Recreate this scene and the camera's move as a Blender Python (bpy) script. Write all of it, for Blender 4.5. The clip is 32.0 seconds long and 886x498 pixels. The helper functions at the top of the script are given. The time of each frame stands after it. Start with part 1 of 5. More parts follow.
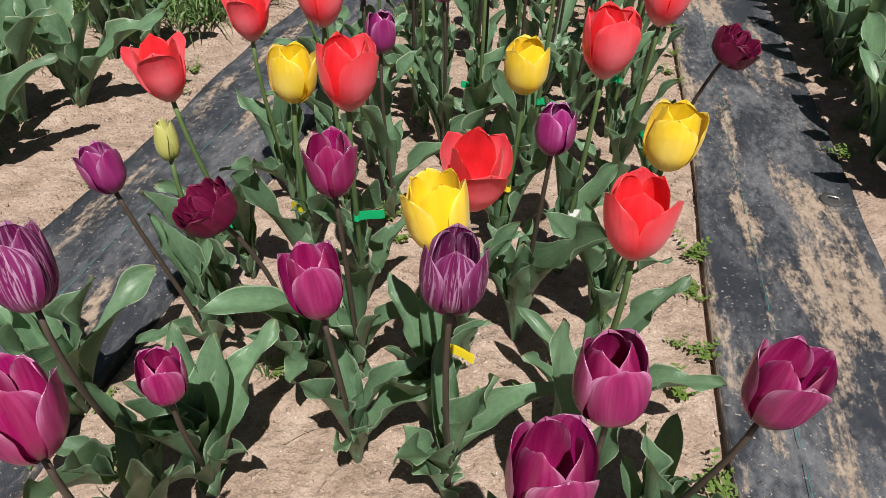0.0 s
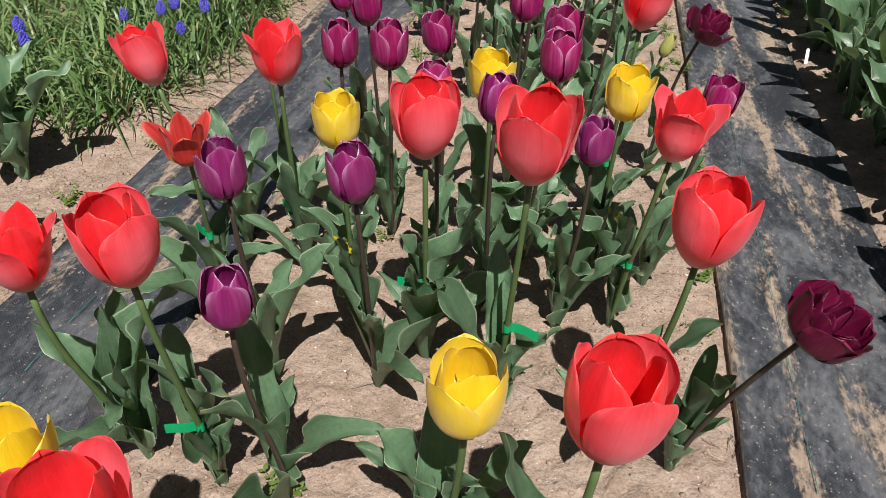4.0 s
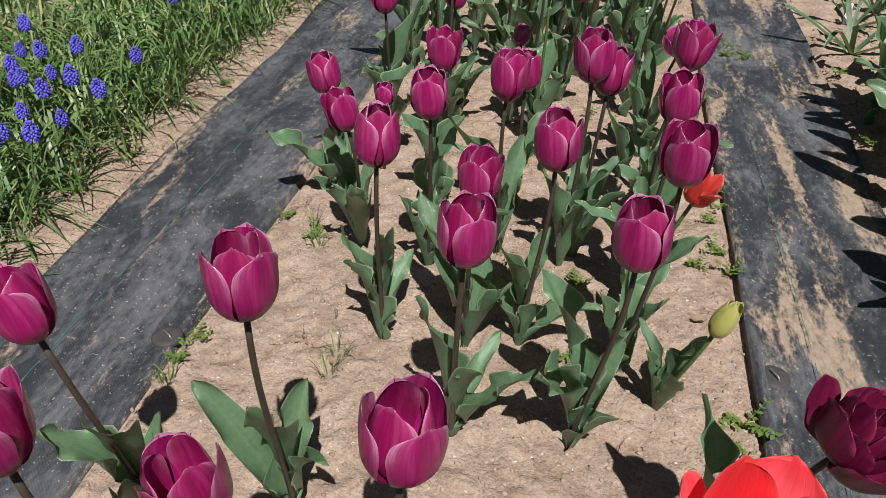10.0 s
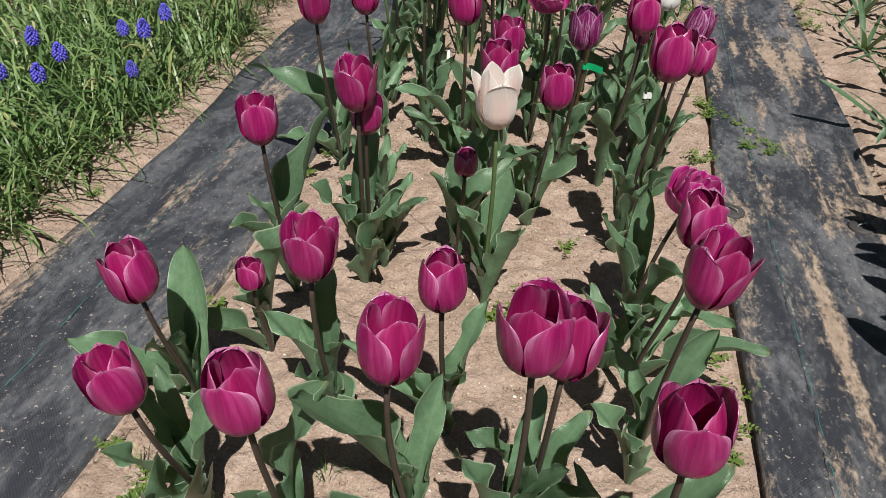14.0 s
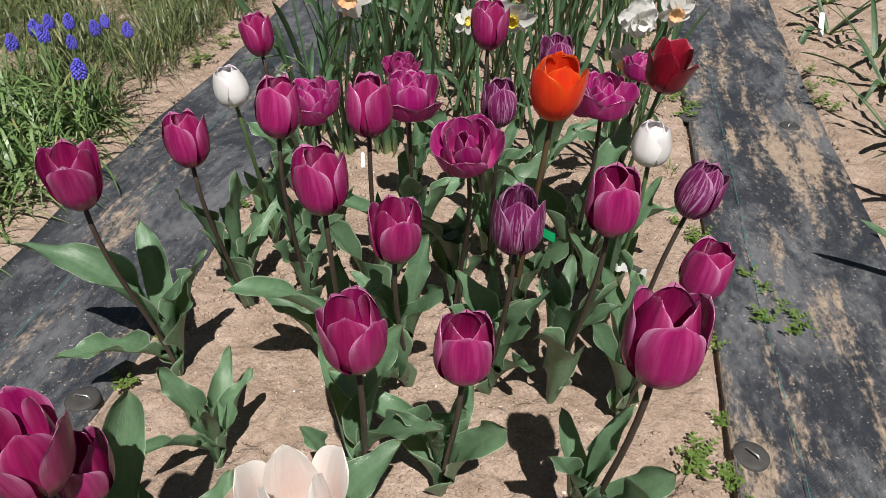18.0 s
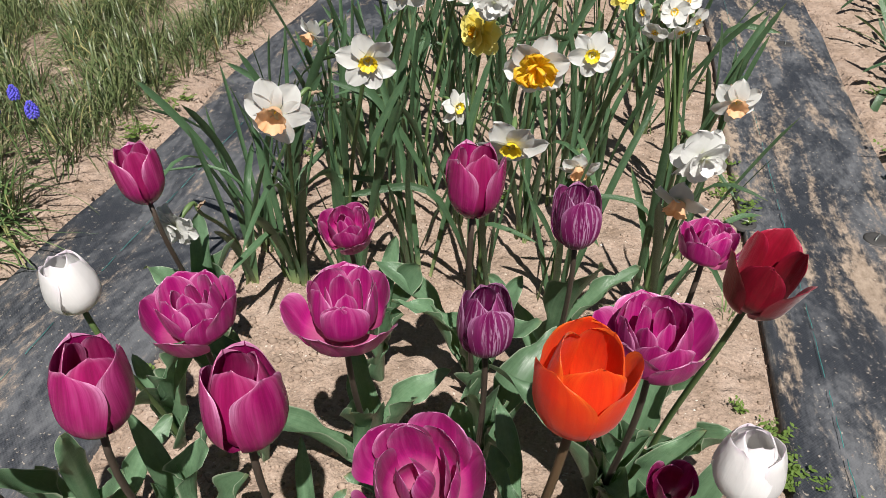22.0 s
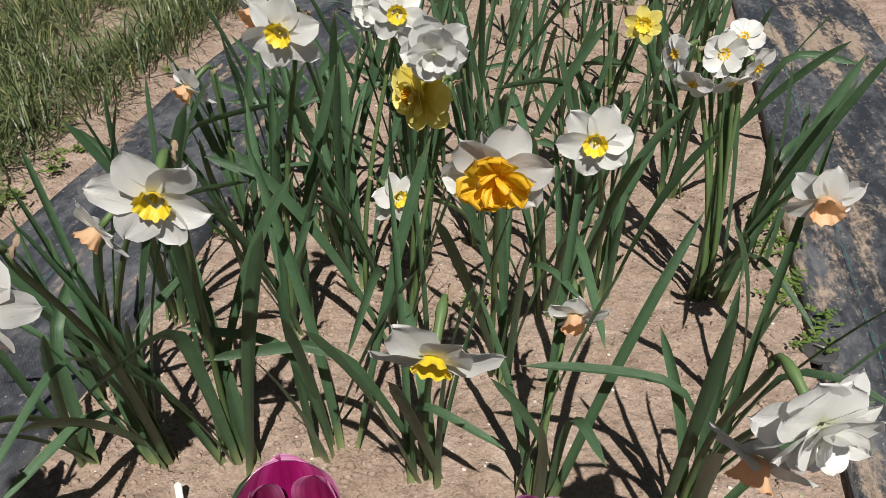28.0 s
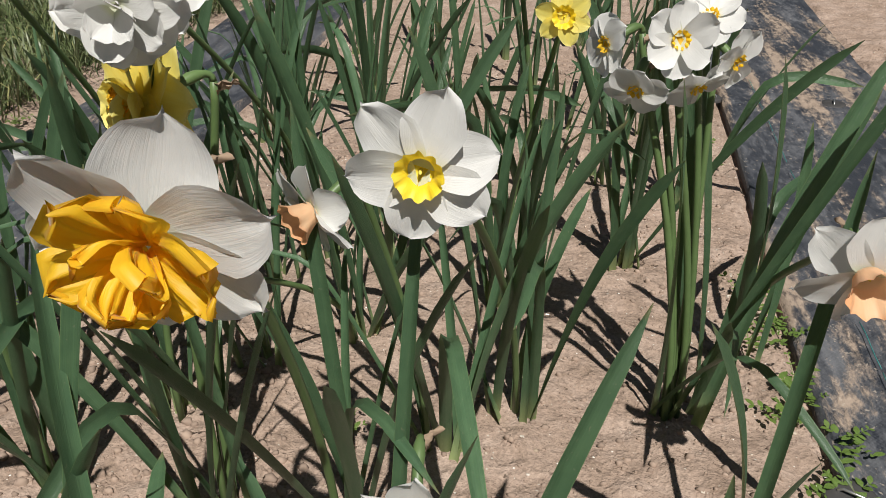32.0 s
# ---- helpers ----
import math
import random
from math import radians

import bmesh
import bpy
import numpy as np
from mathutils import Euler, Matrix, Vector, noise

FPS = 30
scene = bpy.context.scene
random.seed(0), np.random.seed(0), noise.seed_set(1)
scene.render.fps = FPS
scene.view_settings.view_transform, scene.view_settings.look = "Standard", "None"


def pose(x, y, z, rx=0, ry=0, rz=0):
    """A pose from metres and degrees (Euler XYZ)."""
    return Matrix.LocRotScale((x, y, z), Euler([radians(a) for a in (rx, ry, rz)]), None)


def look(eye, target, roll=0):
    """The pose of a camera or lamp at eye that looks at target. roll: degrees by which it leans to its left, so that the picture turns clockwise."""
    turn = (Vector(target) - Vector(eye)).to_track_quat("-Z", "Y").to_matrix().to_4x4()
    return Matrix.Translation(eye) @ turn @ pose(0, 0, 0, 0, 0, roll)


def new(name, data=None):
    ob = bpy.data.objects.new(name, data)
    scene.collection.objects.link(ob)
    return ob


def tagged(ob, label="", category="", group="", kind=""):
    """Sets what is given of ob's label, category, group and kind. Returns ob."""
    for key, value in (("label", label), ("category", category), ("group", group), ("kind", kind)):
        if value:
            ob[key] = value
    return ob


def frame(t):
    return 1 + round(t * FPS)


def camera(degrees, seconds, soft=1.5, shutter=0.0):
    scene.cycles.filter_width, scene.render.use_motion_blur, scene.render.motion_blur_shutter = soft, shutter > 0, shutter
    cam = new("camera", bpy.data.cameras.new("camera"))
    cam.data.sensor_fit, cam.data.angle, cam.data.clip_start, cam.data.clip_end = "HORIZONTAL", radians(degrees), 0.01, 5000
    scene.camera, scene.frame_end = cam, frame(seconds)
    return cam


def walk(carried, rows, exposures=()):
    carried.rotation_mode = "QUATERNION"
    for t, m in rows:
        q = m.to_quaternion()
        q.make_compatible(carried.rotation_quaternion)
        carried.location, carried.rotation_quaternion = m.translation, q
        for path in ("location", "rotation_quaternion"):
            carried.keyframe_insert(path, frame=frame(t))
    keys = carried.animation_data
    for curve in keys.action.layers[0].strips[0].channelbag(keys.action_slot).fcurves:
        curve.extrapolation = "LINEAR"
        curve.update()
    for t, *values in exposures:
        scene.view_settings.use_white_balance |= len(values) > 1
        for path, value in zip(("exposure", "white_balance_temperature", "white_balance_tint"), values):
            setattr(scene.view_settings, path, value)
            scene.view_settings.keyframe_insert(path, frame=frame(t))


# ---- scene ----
cam = camera(61.0, 32.0, soft=0.7)
PATH = [
    (0, (0.0073, 0.0118, 0.7464), (-0.3162, 1.6028, -0.4216), 0.24),
    (0.5, (-0.0109, 0.0774, 0.7526), (-0.3359, 1.6671, -0.4166), 0.19),
    (1, (-0.0299, 0.1305, 0.7491), (-0.3569, 1.7191, -0.4210), 0.17),
    (1.5, (-0.0350, 0.1910, 0.7525), (-0.3628, 1.7793, -0.4180), 0.15),
    (2, (-0.0337, 0.2465, 0.7567), (-0.3604, 1.8365, -0.4116), 0.15),
    (2.5, (-0.0321, 0.3297, 0.7646), (-0.3604, 1.9190, -0.4043), 0.10),
    (3, (-0.0179, 0.4340, 0.7705), (-0.3451, 2.0233, -0.3986), 0.19),
    (3.5, (-0.0108, 0.5114, 0.7771), (-0.3401, 2.1043, -0.3866), 0.22),
    (5.5, (-0.0285, 0.8312, 0.7400), (-0.3531, 2.4296, -0.4173), 0.66),
    (6, (-0.0172, 0.9031, 0.7404), (-0.3420, 2.5039, -0.4139), 0.45),
    (6.5, (-0.0126, 0.9818, 0.7389), (-0.3365, 2.5833, -0.4144), 0.30),
    (7, (0.0038, 1.0782, 0.7542), (-0.3219, 2.6815, -0.3962), 0.20),
    (7.5, (0.0199, 1.1458, 0.7737), (-0.3073, 2.7496, -0.3755), 0.12),
    (8, (0.0159, 1.1921, 0.7663), (-0.3107, 2.7976, -0.3808), 0.15),
    (8.5, (-0.0034, 1.2684, 0.7592), (-0.3307, 2.8736, -0.3881), 0.22),
    (9, (-0.0327, 1.3564, 0.7547), (-0.3556, 2.9620, -0.3931), 0.44),
    (9.5, (-0.0484, 1.4449, 0.7485), (-0.3726, 3.0496, -0.4003), 0.50),
    (10, (-0.0458, 1.4918, 0.7495), (-0.3723, 3.0961, -0.3992), 0.59),
    (10.5, (-0.0350, 1.5389, 0.7504), (-0.3643, 3.1417, -0.3997), 0.57),
    (11, (-0.0341, 1.6312, 0.7515), (-0.3633, 3.2346, -0.3978), 0.56),
    (11.5, (-0.0182, 1.7182, 0.7593), (-0.3509, 3.3202, -0.3910), 0.62),
    (12, (-0.0007, 1.7940, 0.7568), (-0.3364, 3.3952, -0.3936), 0.61),
    (12.5, (0.0097, 1.8450, 0.7552), (-0.3289, 3.4460, -0.3946), 0.53),
    (13, (0.0040, 1.9189, 0.7458), (-0.3369, 3.5192, -0.4043), 0.47),
    (13.5, (-0.0118, 1.9916, 0.7516), (-0.3548, 3.5931, -0.3962), 0.46),
    (15.5, (-0.0327, 2.2343, 0.7372), (-0.3519, 3.8410, -0.4103), 0.20),
    (16, (-0.0256, 2.3315, 0.7446), (-0.3366, 3.9382, -0.4051), 0.25),
    (16.5, (-0.0110, 2.4344, 0.7446), (-0.3163, 4.0409, -0.4068), 0.40),
    (17, (-0.0074, 2.5074, 0.7582), (-0.3089, 4.1157, -0.3918), 0.45),
    (17.5, (-0.0023, 2.5768, 0.7484), (-0.2997, 4.1878, -0.3989), 0.51),
    (18, (-0.0120, 2.6473, 0.7469), (-0.3053, 4.2603, -0.3986), 0.64),
    (18.5, (-0.0303, 2.7225, 0.7489), (-0.3227, 4.3351, -0.3973), 0.65),
    (19, (-0.0539, 2.7903, 0.7449), (-0.3431, 4.4020, -0.4035), 0.72),
    (19.5, (-0.0688, 2.8320, 0.7410), (-0.3604, 4.4434, -0.4072), 0.68),
    (20, (-0.0651, 2.8776, 0.7367), (-0.3581, 4.4879, -0.4127), 0.68),
    (20.5, (-0.0629, 2.9475, 0.7373), (-0.3590, 4.5568, -0.4127), 0.57),
    (21, (-0.0535, 3.0164, 0.7342), (-0.3542, 4.6255, -0.4149), 0.57),
    (21.5, (-0.0502, 3.0696, 0.7394), (-0.3619, 4.6789, -0.4064), 0.45),
    (22, (-0.0471, 3.1009, 0.7427), (-0.3754, 4.7077, -0.4020), 0.35),
    (22.5, (-0.0421, 3.1293, 0.7344), (-0.3796, 4.7347, -0.4096), 0.28),
    (23, (-0.0403, 3.1719, 0.7356), (-0.3814, 4.7769, -0.4078), 0.27),
    (23.5, (-0.0463, 3.2183, 0.7325), (-0.3914, 4.8237, -0.4092), 0.22),
    (24, (-0.0410, 3.2490, 0.7350), (-0.3955, 4.8460, -0.4155), -0.12),
    (24.5, (-0.0460, 3.3010, 0.7265), (-0.4000, 4.9060, -0.4105), -0.20),
    (25, (-0.0595, 3.3635, 0.7200), (-0.4100, 4.9595, -0.4315), -0.20),
    (25.5, (-0.0730, 3.4040, 0.7200), (-0.4190, 4.9980, -0.4350), -0.10),
    (27.5, (-0.0490, 3.5300, 0.6790), (-0.4130, 5.1230, -0.4750), -0.60),
    (28, (-0.0460, 3.5480, 0.6610), (-0.4140, 5.1360, -0.4990), -0.70),
    (28.5, (-0.0290, 3.5790, 0.6440), (-0.4050, 5.1590, -0.5180), -0.80),
    (29, (-0.0280, 3.6070, 0.6120), (-0.3990, 5.2100, -0.5250), -0.90),
    (29.5, (-0.0100, 3.6320, 0.5700), (-0.3850, 5.2330, -0.5690), -1.00),
    (30, (-0.0170, 3.6620, 0.5370), (-0.3960, 5.2780, -0.5790), -0.85),
    (30.5, (-0.0100, 3.7050, 0.5200), (-0.3880, 5.3430, -0.5620), -0.75),
    (31, (0.0040, 3.7640, 0.5060), (-0.3420, 5.4240, -0.5540), -0.45),
    (31.5, (0.0110, 3.8080, 0.4890), (-0.3030, 5.4880, -0.5480), -0.40),
    (32, (0.0130, 3.8460, 0.4980), (-0.3200, 5.5400, -0.5110), -0.90),
]
EXPOSURES = ((0, 0.52), (3, 0.46), (9, 0.38), (13.5, 0.41), (18, 0.42), (21, 0.59), (23, 0.54), (25.5, 0.30), (28, 0.28), (31, 0.38), (32, 0.26))
walk(cam, [(t, look(eye, target, roll)) for t, eye, target, roll in PATH], EXPOSURES)

# ---- light ----
SUN_FROM = Vector((0.23, -0.60, 1.0))
world = bpy.data.worlds.new("sky")
scene.world = world
world.use_nodes = True
sky = world.node_tree.nodes.new("ShaderNodeTexSky")
sky.sky_type = "NISHITA"
sky.sun_disc = False
sky.sun_elevation = math.atan2(SUN_FROM.z, math.hypot(SUN_FROM.x, SUN_FROM.y))
sky.sun_rotation = math.atan2(SUN_FROM.x, SUN_FROM.y)
backg = world.node_tree.nodes["Background"]
backg.inputs["Strength"].default_value = 0.021
world.node_tree.links.new(sky.outputs[0], backg.inputs[0])
sun = new("sun", bpy.data.lights.new("sun", "SUN"))
sun.data.energy, sun.data.angle, sun.data.color = 5.0, radians(0.53), (1.0, 0.962, 0.905)
sun.matrix_world = look(SUN_FROM * 10, (0, 0, 0))

# ---- materials ----


class Graph:
    """A material's node tree with short ways to add nodes."""

    def __init__(self, name, rough=0.6, spec=0.3):
        self.mat = bpy.data.materials.new(name)
        self.mat.use_nodes = True
        self.tree = self.mat.node_tree
        self.out = self.tree.nodes["Material Output"]
        self.bsdf = self.tree.nodes["Principled BSDF"]
        self.bsdf.inputs["Roughness"].default_value = rough
        self.bsdf.inputs["Specular IOR Level"].default_value = spec

    def put(self, socket, value):
        if isinstance(value, bpy.types.NodeSocket):
            self.tree.links.new(value, socket)
        elif isinstance(value, tuple) and len(value) == 3 and socket.type == "RGBA":
            socket.default_value = (*value, 1.0)
        else:
            socket.default_value = value

    def node(self, kind, **inputs):
        n = self.tree.nodes.new(kind)
        for key, value in inputs.items():
            self.put(n.inputs[key.replace("_", " ")], value)
        return n

    def mapped(self, kind, scale):
        """Texture coordinates of that kind, scaled."""
        n = self.tree.nodes.new("ShaderNodeTexCoord")
        m = self.node("ShaderNodeMapping", Vector=n.outputs[kind])
        m.inputs["Scale"].default_value = scale if isinstance(scale, tuple) else (scale,) * 3
        return m.outputs[0]

    def noise(self, vector, scale=1.0, detail=4.0, rough=0.55, distort=0.0):
        return self.node("ShaderNodeTexNoise", Vector=vector, Scale=scale, Detail=detail, Roughness=rough, Distortion=distort).outputs["Fac"]

    def math(self, op, a, b=0.0, c=0.0):
        n = self.tree.nodes.new("ShaderNodeMath")
        n.operation = op
        for socket, value in zip(n.inputs, (a, b, c)):
            self.put(socket, value)
        return n.outputs[0]

    def step(self, value, low, high):
        n = self.tree.nodes.new("ShaderNodeMapRange")
        n.interpolation_type = "SMOOTHSTEP"
        self.put(n.inputs["Value"], value)
        n.inputs["From Min"].default_value, n.inputs["From Max"].default_value = low, high
        return n.outputs[0]

    def mix(self, fac, a, b):
        n = self.tree.nodes.new("ShaderNodeMix")
        n.data_type = "RGBA"
        self.put(n.inputs[0], fac)
        self.put(n.inputs[6], a)
        self.put(n.inputs[7], b)
        return n.outputs[2]

    def shade(self, color, amount):
        """Multiplies a colour by a value."""
        n = self.tree.nodes.new("ShaderNodeVectorMath")
        n.operation = "SCALE"
        self.put(n.inputs[0], color)
        self.put(n.inputs["Scale"], amount)
        return n.outputs[0]

    def ramp(self, fac, *stops):
        n = self.tree.nodes.new("ShaderNodeValToRGB")
        self.put(n.inputs[0], fac)
        e = n.color_ramp.elements
        e[0].position, e[0].color = stops[0][0], (*stops[0][1], 1)
        e[1].position, e[1].color = stops[-1][0], (*stops[-1][1], 1)
        for at, c in stops[1:-1]:
            e.new(at).color = (*c, 1)
        return n.outputs[0]

    def uv(self):
        n = self.tree.nodes.new("ShaderNodeTexCoord")
        s = self.node("ShaderNodeSeparateXYZ", Vector=n.outputs["UV"])
        return s.outputs[0], s.outputs[1], n.outputs["UV"]

    def chance(self):
        return self.tree.nodes.new("ShaderNodeObjectInfo").outputs["Random"]

    def island(self):
        return self.tree.nodes.new("ShaderNodeNewGeometry").outputs["Random Per Island"]

    def bump(self, height, strength, distance):
        n = self.node("ShaderNodeBump", Height=height, Strength=strength, Distance=distance)
        self.put(self.bsdf.inputs["Normal"], n.outputs[0])
        return n.outputs[0]

    def done(self, color, thin=0.0, glow=None):
        """Sets the colour. thin: the share of light that passes a thin leaf or petal."""
        self.put(self.bsdf.inputs["Base Color"], color)
        if thin:
            back = self.node("ShaderNodeBsdfTranslucent", Color=glow or color)
            both = self.node("ShaderNodeMixShader", Fac=thin)
            self.tree.links.new(self.bsdf.outputs[0], both.inputs[1])
            self.tree.links.new(back.outputs[0], both.inputs[2])
            self.tree.links.new(both.outputs[0], self.out.inputs[0])
        return self.mat


def petal_material(name, body, deep, rim, foot, streak=0.0, streak_color=(0.7, 0.6, 0.65), thin=0.34, rim_from=0.92, rough=0.36, painted_sheen=0.42, sheen=0.12, spec=0.5, reach=0.80, flush=0.0, flush_color=(0.8, 0.5, 0.5)):
    """body: the petal's colour, deep: its darker veins and the painted shade streaks, rim: the edge and the painted
    highlights, foot: the base by the stem, flush: a pale zone up the middle.
    """
    g = Graph(name, rough, spec)
    g.bsdf.inputs["Sheen Weight"].default_value = sheen
    g.bsdf.inputs["Sheen Roughness"].default_value = 0.35
    u, v, uv = g.uv()
    edge = g.math("ABSOLUTE", g.math("MULTIPLY_ADD", u, 2.0, -1.0))
    fine = g.noise(g.mapped("UV", (38.0, 2.0, 1.0)), 1.0, 3.0, 0.6, 0.3)
    broad = g.noise(g.mapped("Object", 45.0), 1.0, 3.0, 0.5)
    c = g.mix(g.math("MULTIPLY_ADD", g.step(fine, 0.3, 0.7), 0.45, 0.45), deep, body)
    c = g.mix(g.math("MULTIPLY", g.step(broad, 0.55, 0.8), 0.25), c, deep)
    # long bands of satin highlight and the shade between, painted into the colour
    satin_bands = g.noise(g.mapped("UV", (5.0, 0.9, 1.0)), 1.0, 2.0, 0.5, 0.4)
    c = g.mix(g.math("MULTIPLY", g.step(satin_bands, 0.58, 0.32), 0.50), c, deep)
    c = g.mix(g.math("MULTIPLY", g.math("MULTIPLY", g.step(satin_bands, 0.45, 0.80), g.step(v, 0.1, 0.6)), g.math("MULTIPLY", painted_sheen, 0.6)), c, rim)
    if streak:
        band = g.noise(g.mapped("UV", (10.0, 1.4, 1.0)), 1.0, 3.0, 0.6, 1.3)
        c = g.mix(g.math("MULTIPLY", g.step(band, 0.51, 0.62), streak), c, streak_color)
    wobble = g.math("MULTIPLY", g.math("SUBTRACT", broad, 0.5), 0.35)
    if flush:
        soft = g.math("MULTIPLY", wobble, 0.4)
        mid = g.math("MULTIPLY", g.step(g.math("ADD", edge, soft), 1.05, 0.0), g.step(g.math("ADD", v, soft), reach, reach - 0.7))
        c = g.mix(g.math("MULTIPLY", g.math("MULTIPLY", mid, g.math("MULTIPLY_ADD", fine, 0.6, 0.6)), flush), c, flush_color)
    # sheen of the waxy upper petal, put into the colour as a rim-tinted gradient
    satin_paint = g.math("MULTIPLY", g.step(edge, 0.25, 1.05), g.step(v, 0.22, 0.95))
    satin_paint = g.math("MULTIPLY", satin_paint, g.math("MULTIPLY_ADD", g.step(fine, 0.35, 0.65), 0.5, 0.5))
    c = g.mix(g.math("MULTIPLY", satin_paint, painted_sheen), c, rim)
    # the petal's own pale rim, widened to paint in the highlights along it
    line = g.math("MULTIPLY", g.step(g.math("ADD", edge, wobble), rim_from - 0.22, 1.10), g.step(v, 0.30, 0.8))
    at_edge = g.math("MAXIMUM", line, g.step(g.math("ADD", v, g.math("MULTIPLY", wobble, 0.9)), 0.80, 1.08))
    c = g.mix(g.math("MULTIPLY", at_edge, g.math("MULTIPLY_ADD", g.step(fine, 0.3, 0.6), 0.45, 0.38)), c, rim)
    c = g.mix(g.math("MULTIPLY", g.step(v, 0.24, 0.02), 0.8), c, foot)
    c = g.shade(c, g.math("MULTIPLY_ADD", g.chance(), 0.22, 0.90))
    dimple = g.noise(g.mapped("Object", 130.0), 1.0, 2.0, 0.5)
    g.bump(g.math("ADD", g.math("MULTIPLY_ADD", fine, 0.35, broad), g.math("MULTIPLY", dimple, 0.35)), 0.34, 0.0024)
    return g.done(c, thin)


def leaf_material(name, dark, light, rim, thin=0.22, rough=0.40, lines=30.0, foot=0.0):
    g = Graph(name, rough, 0.5)
    u, v, uv = g.uv()
    edge = g.math("ABSOLUTE", g.math("MULTIPLY_ADD", u, 2.0, -1.0))
    veins = g.noise(g.mapped("UV", (lines, 1.2, 1.0)), 1.0, 2.0, 0.6)
    broad = g.noise(g.mapped("Object", 30.0), 1.0, 4.0, 0.6)
    c = g.mix(g.math("MULTIPLY_ADD", g.step(broad, 0.3, 0.72), 0.55, 0.25), dark, light)
    c = g.mix(g.math("MULTIPLY", g.step(veins, 0.35, 0.7), 0.45), c, light)
    rib = g.math("MULTIPLY", g.step(edge, 0.10, 0.0), 0.35)
    c = g.mix(rib, c, light)
    c = g.mix(g.math("MULTIPLY", g.step(edge, 0.93, 0.985), 0.60), c, rim)
    if foot:
        c = g.mix(g.math("MULTIPLY", g.step(v, 0.16, 0.0), foot), c, (0.33, 0.38, 0.16))
    streaks = g.noise(g.mapped("UV", (70.0, 0.7, 1.0)), 1.0, 2.0, 0.5)
    c = g.shade(c, g.math("MULTIPLY_ADD", streaks, 0.5, 0.75))
    brown = g.math("MULTIPLY", g.step(g.math("ADD", v, g.math("MULTIPLY", broad, 0.12)), 1.02, 1.1), 0.7)
    c = g.mix(brown, c, (0.30, 0.19, 0.08))
    specks = g.step(g.noise(g.mapped("Object", 160.0), 1.0, 1.0), 0.70, 0.78)
    c = g.mix(g.math("MULTIPLY", specks, 0.25), c, (0.36, 0.30, 0.22))
    c = g.shade(c, g.math("MULTIPLY_ADD", g.chance(), 0.45, 0.78))
    g.bump(g.math("ADD", veins, streaks), 0.4, 0.0012)
    return g.done(c, thin, g.mix(0.5, c, (0.20, 0.30, 0.03)))


def plain_material(name, color, rough=0.5, vary=0.25, scale=60.0, spec=0.4, thin=0.0, metal=0.0):
    g = Graph(name, rough, spec)
    g.bsdf.inputs["Metallic"].default_value = metal
    n = g.noise(g.mapped("Object", scale), 1.0, 4.0)
    c = g.shade(color, g.math("MULTIPLY_ADD", n, 2 * vary, 1 - vary))
    c = g.shade(c, g.math("MULTIPLY_ADD", g.chance(), 0.2, 0.9))
    g.bump(n, 0.2, 0.001)
    return g.done(c, thin)


def blade_material(name, low, high, thin=0.2):
    """For joined grass: every blade has its own shade."""
    g = Graph(name, 0.42, 0.5)
    i = g.island()
    c = g.ramp(i, (0.0, low), (0.55, tuple(0.5 * (a + b) for a, b in zip(low, high))), (0.9, high), (1.0, (0.34, 0.30, 0.13)))
    n = g.noise(g.mapped("Object", 45.0), 1.0, 3.0)
    c = g.shade(c, g.math("MULTIPLY_ADD", n, 0.7, 0.65))
    return g.done(c, thin)


def soil_material():
    g = Graph("dry_sandy_soil", 0.95, 0.12)
    p = g.mapped("Object", 1.0)
    patch = g.noise(p, 2.3, 4.0, 0.6)
    mid = g.noise(p, 17.0, 6.0, 0.68)
    grain = g.noise(p, 240.0, 3.0, 0.7)
    crumb = g.noise(p, 75.0, 3.0, 0.65)
    c = g.ramp(mid, (0.28, (0.206, 0.149, 0.111)), (0.5, (0.298, 0.223, 0.176)), (0.74, (0.380, 0.298, 0.247)))
    c = g.mix(g.math("MULTIPLY", g.step(patch, 0.55, 0.78), 0.35), c, (0.236, 0.163, 0.116))
    c = g.shade(c, g.math("MULTIPLY_ADD", grain, 1.3, 0.38))
    white = g.step(g.noise(p, 190.0, 1.0, 0.5), 0.735, 0.765)
    c = g.mix(g.math("MULTIPLY", white, 0.75), c, (0.547, 0.513, 0.447))
    black = g.step(g.noise(g.mapped("Object", (1.0, 1.0, 1.0)), 131.0, 2.0, 0.5), 0.29, 0.26)
    c = g.mix(g.math("MULTIPLY", black, 0.7), c, (0.050, 0.038, 0.026))
    crack = g.node("ShaderNodeTexVoronoi", Vector=g.mapped("Object", 1.0), Scale=9.0)
    crack.feature = "DISTANCE_TO_EDGE"
    gate = g.step(g.noise(p, 4.3, 3.0), 0.58, 0.68)
    bent = g.math("ADD", crack.outputs["Distance"], g.math("MULTIPLY", g.math("SUBTRACT", crumb, 0.5), 0.10))
    line = g.math("MULTIPLY", g.step(bent, 0.012, 0.0), gate)
    c = g.mix(g.math("MULTIPLY", line, 0.55), c, (0.108, 0.068, 0.045))
    lump = g.node("ShaderNodeTexVoronoi", Vector=p, Scale=85.0)
    lump.feature = "SMOOTH_F1"
    high = g.math("SUBTRACT", g.math("MULTIPLY", crumb, 0.8), g.math("MULTIPLY", lump.outputs["Distance"], 0.5))
    high = g.math("ADD", high, g.math("MULTIPLY", grain, 0.30))
    high = g.math("SUBTRACT", high, g.math("MULTIPLY", line, 0.6))
    g.bump(high, 1.0, 0.0065)
    return g.done(c)


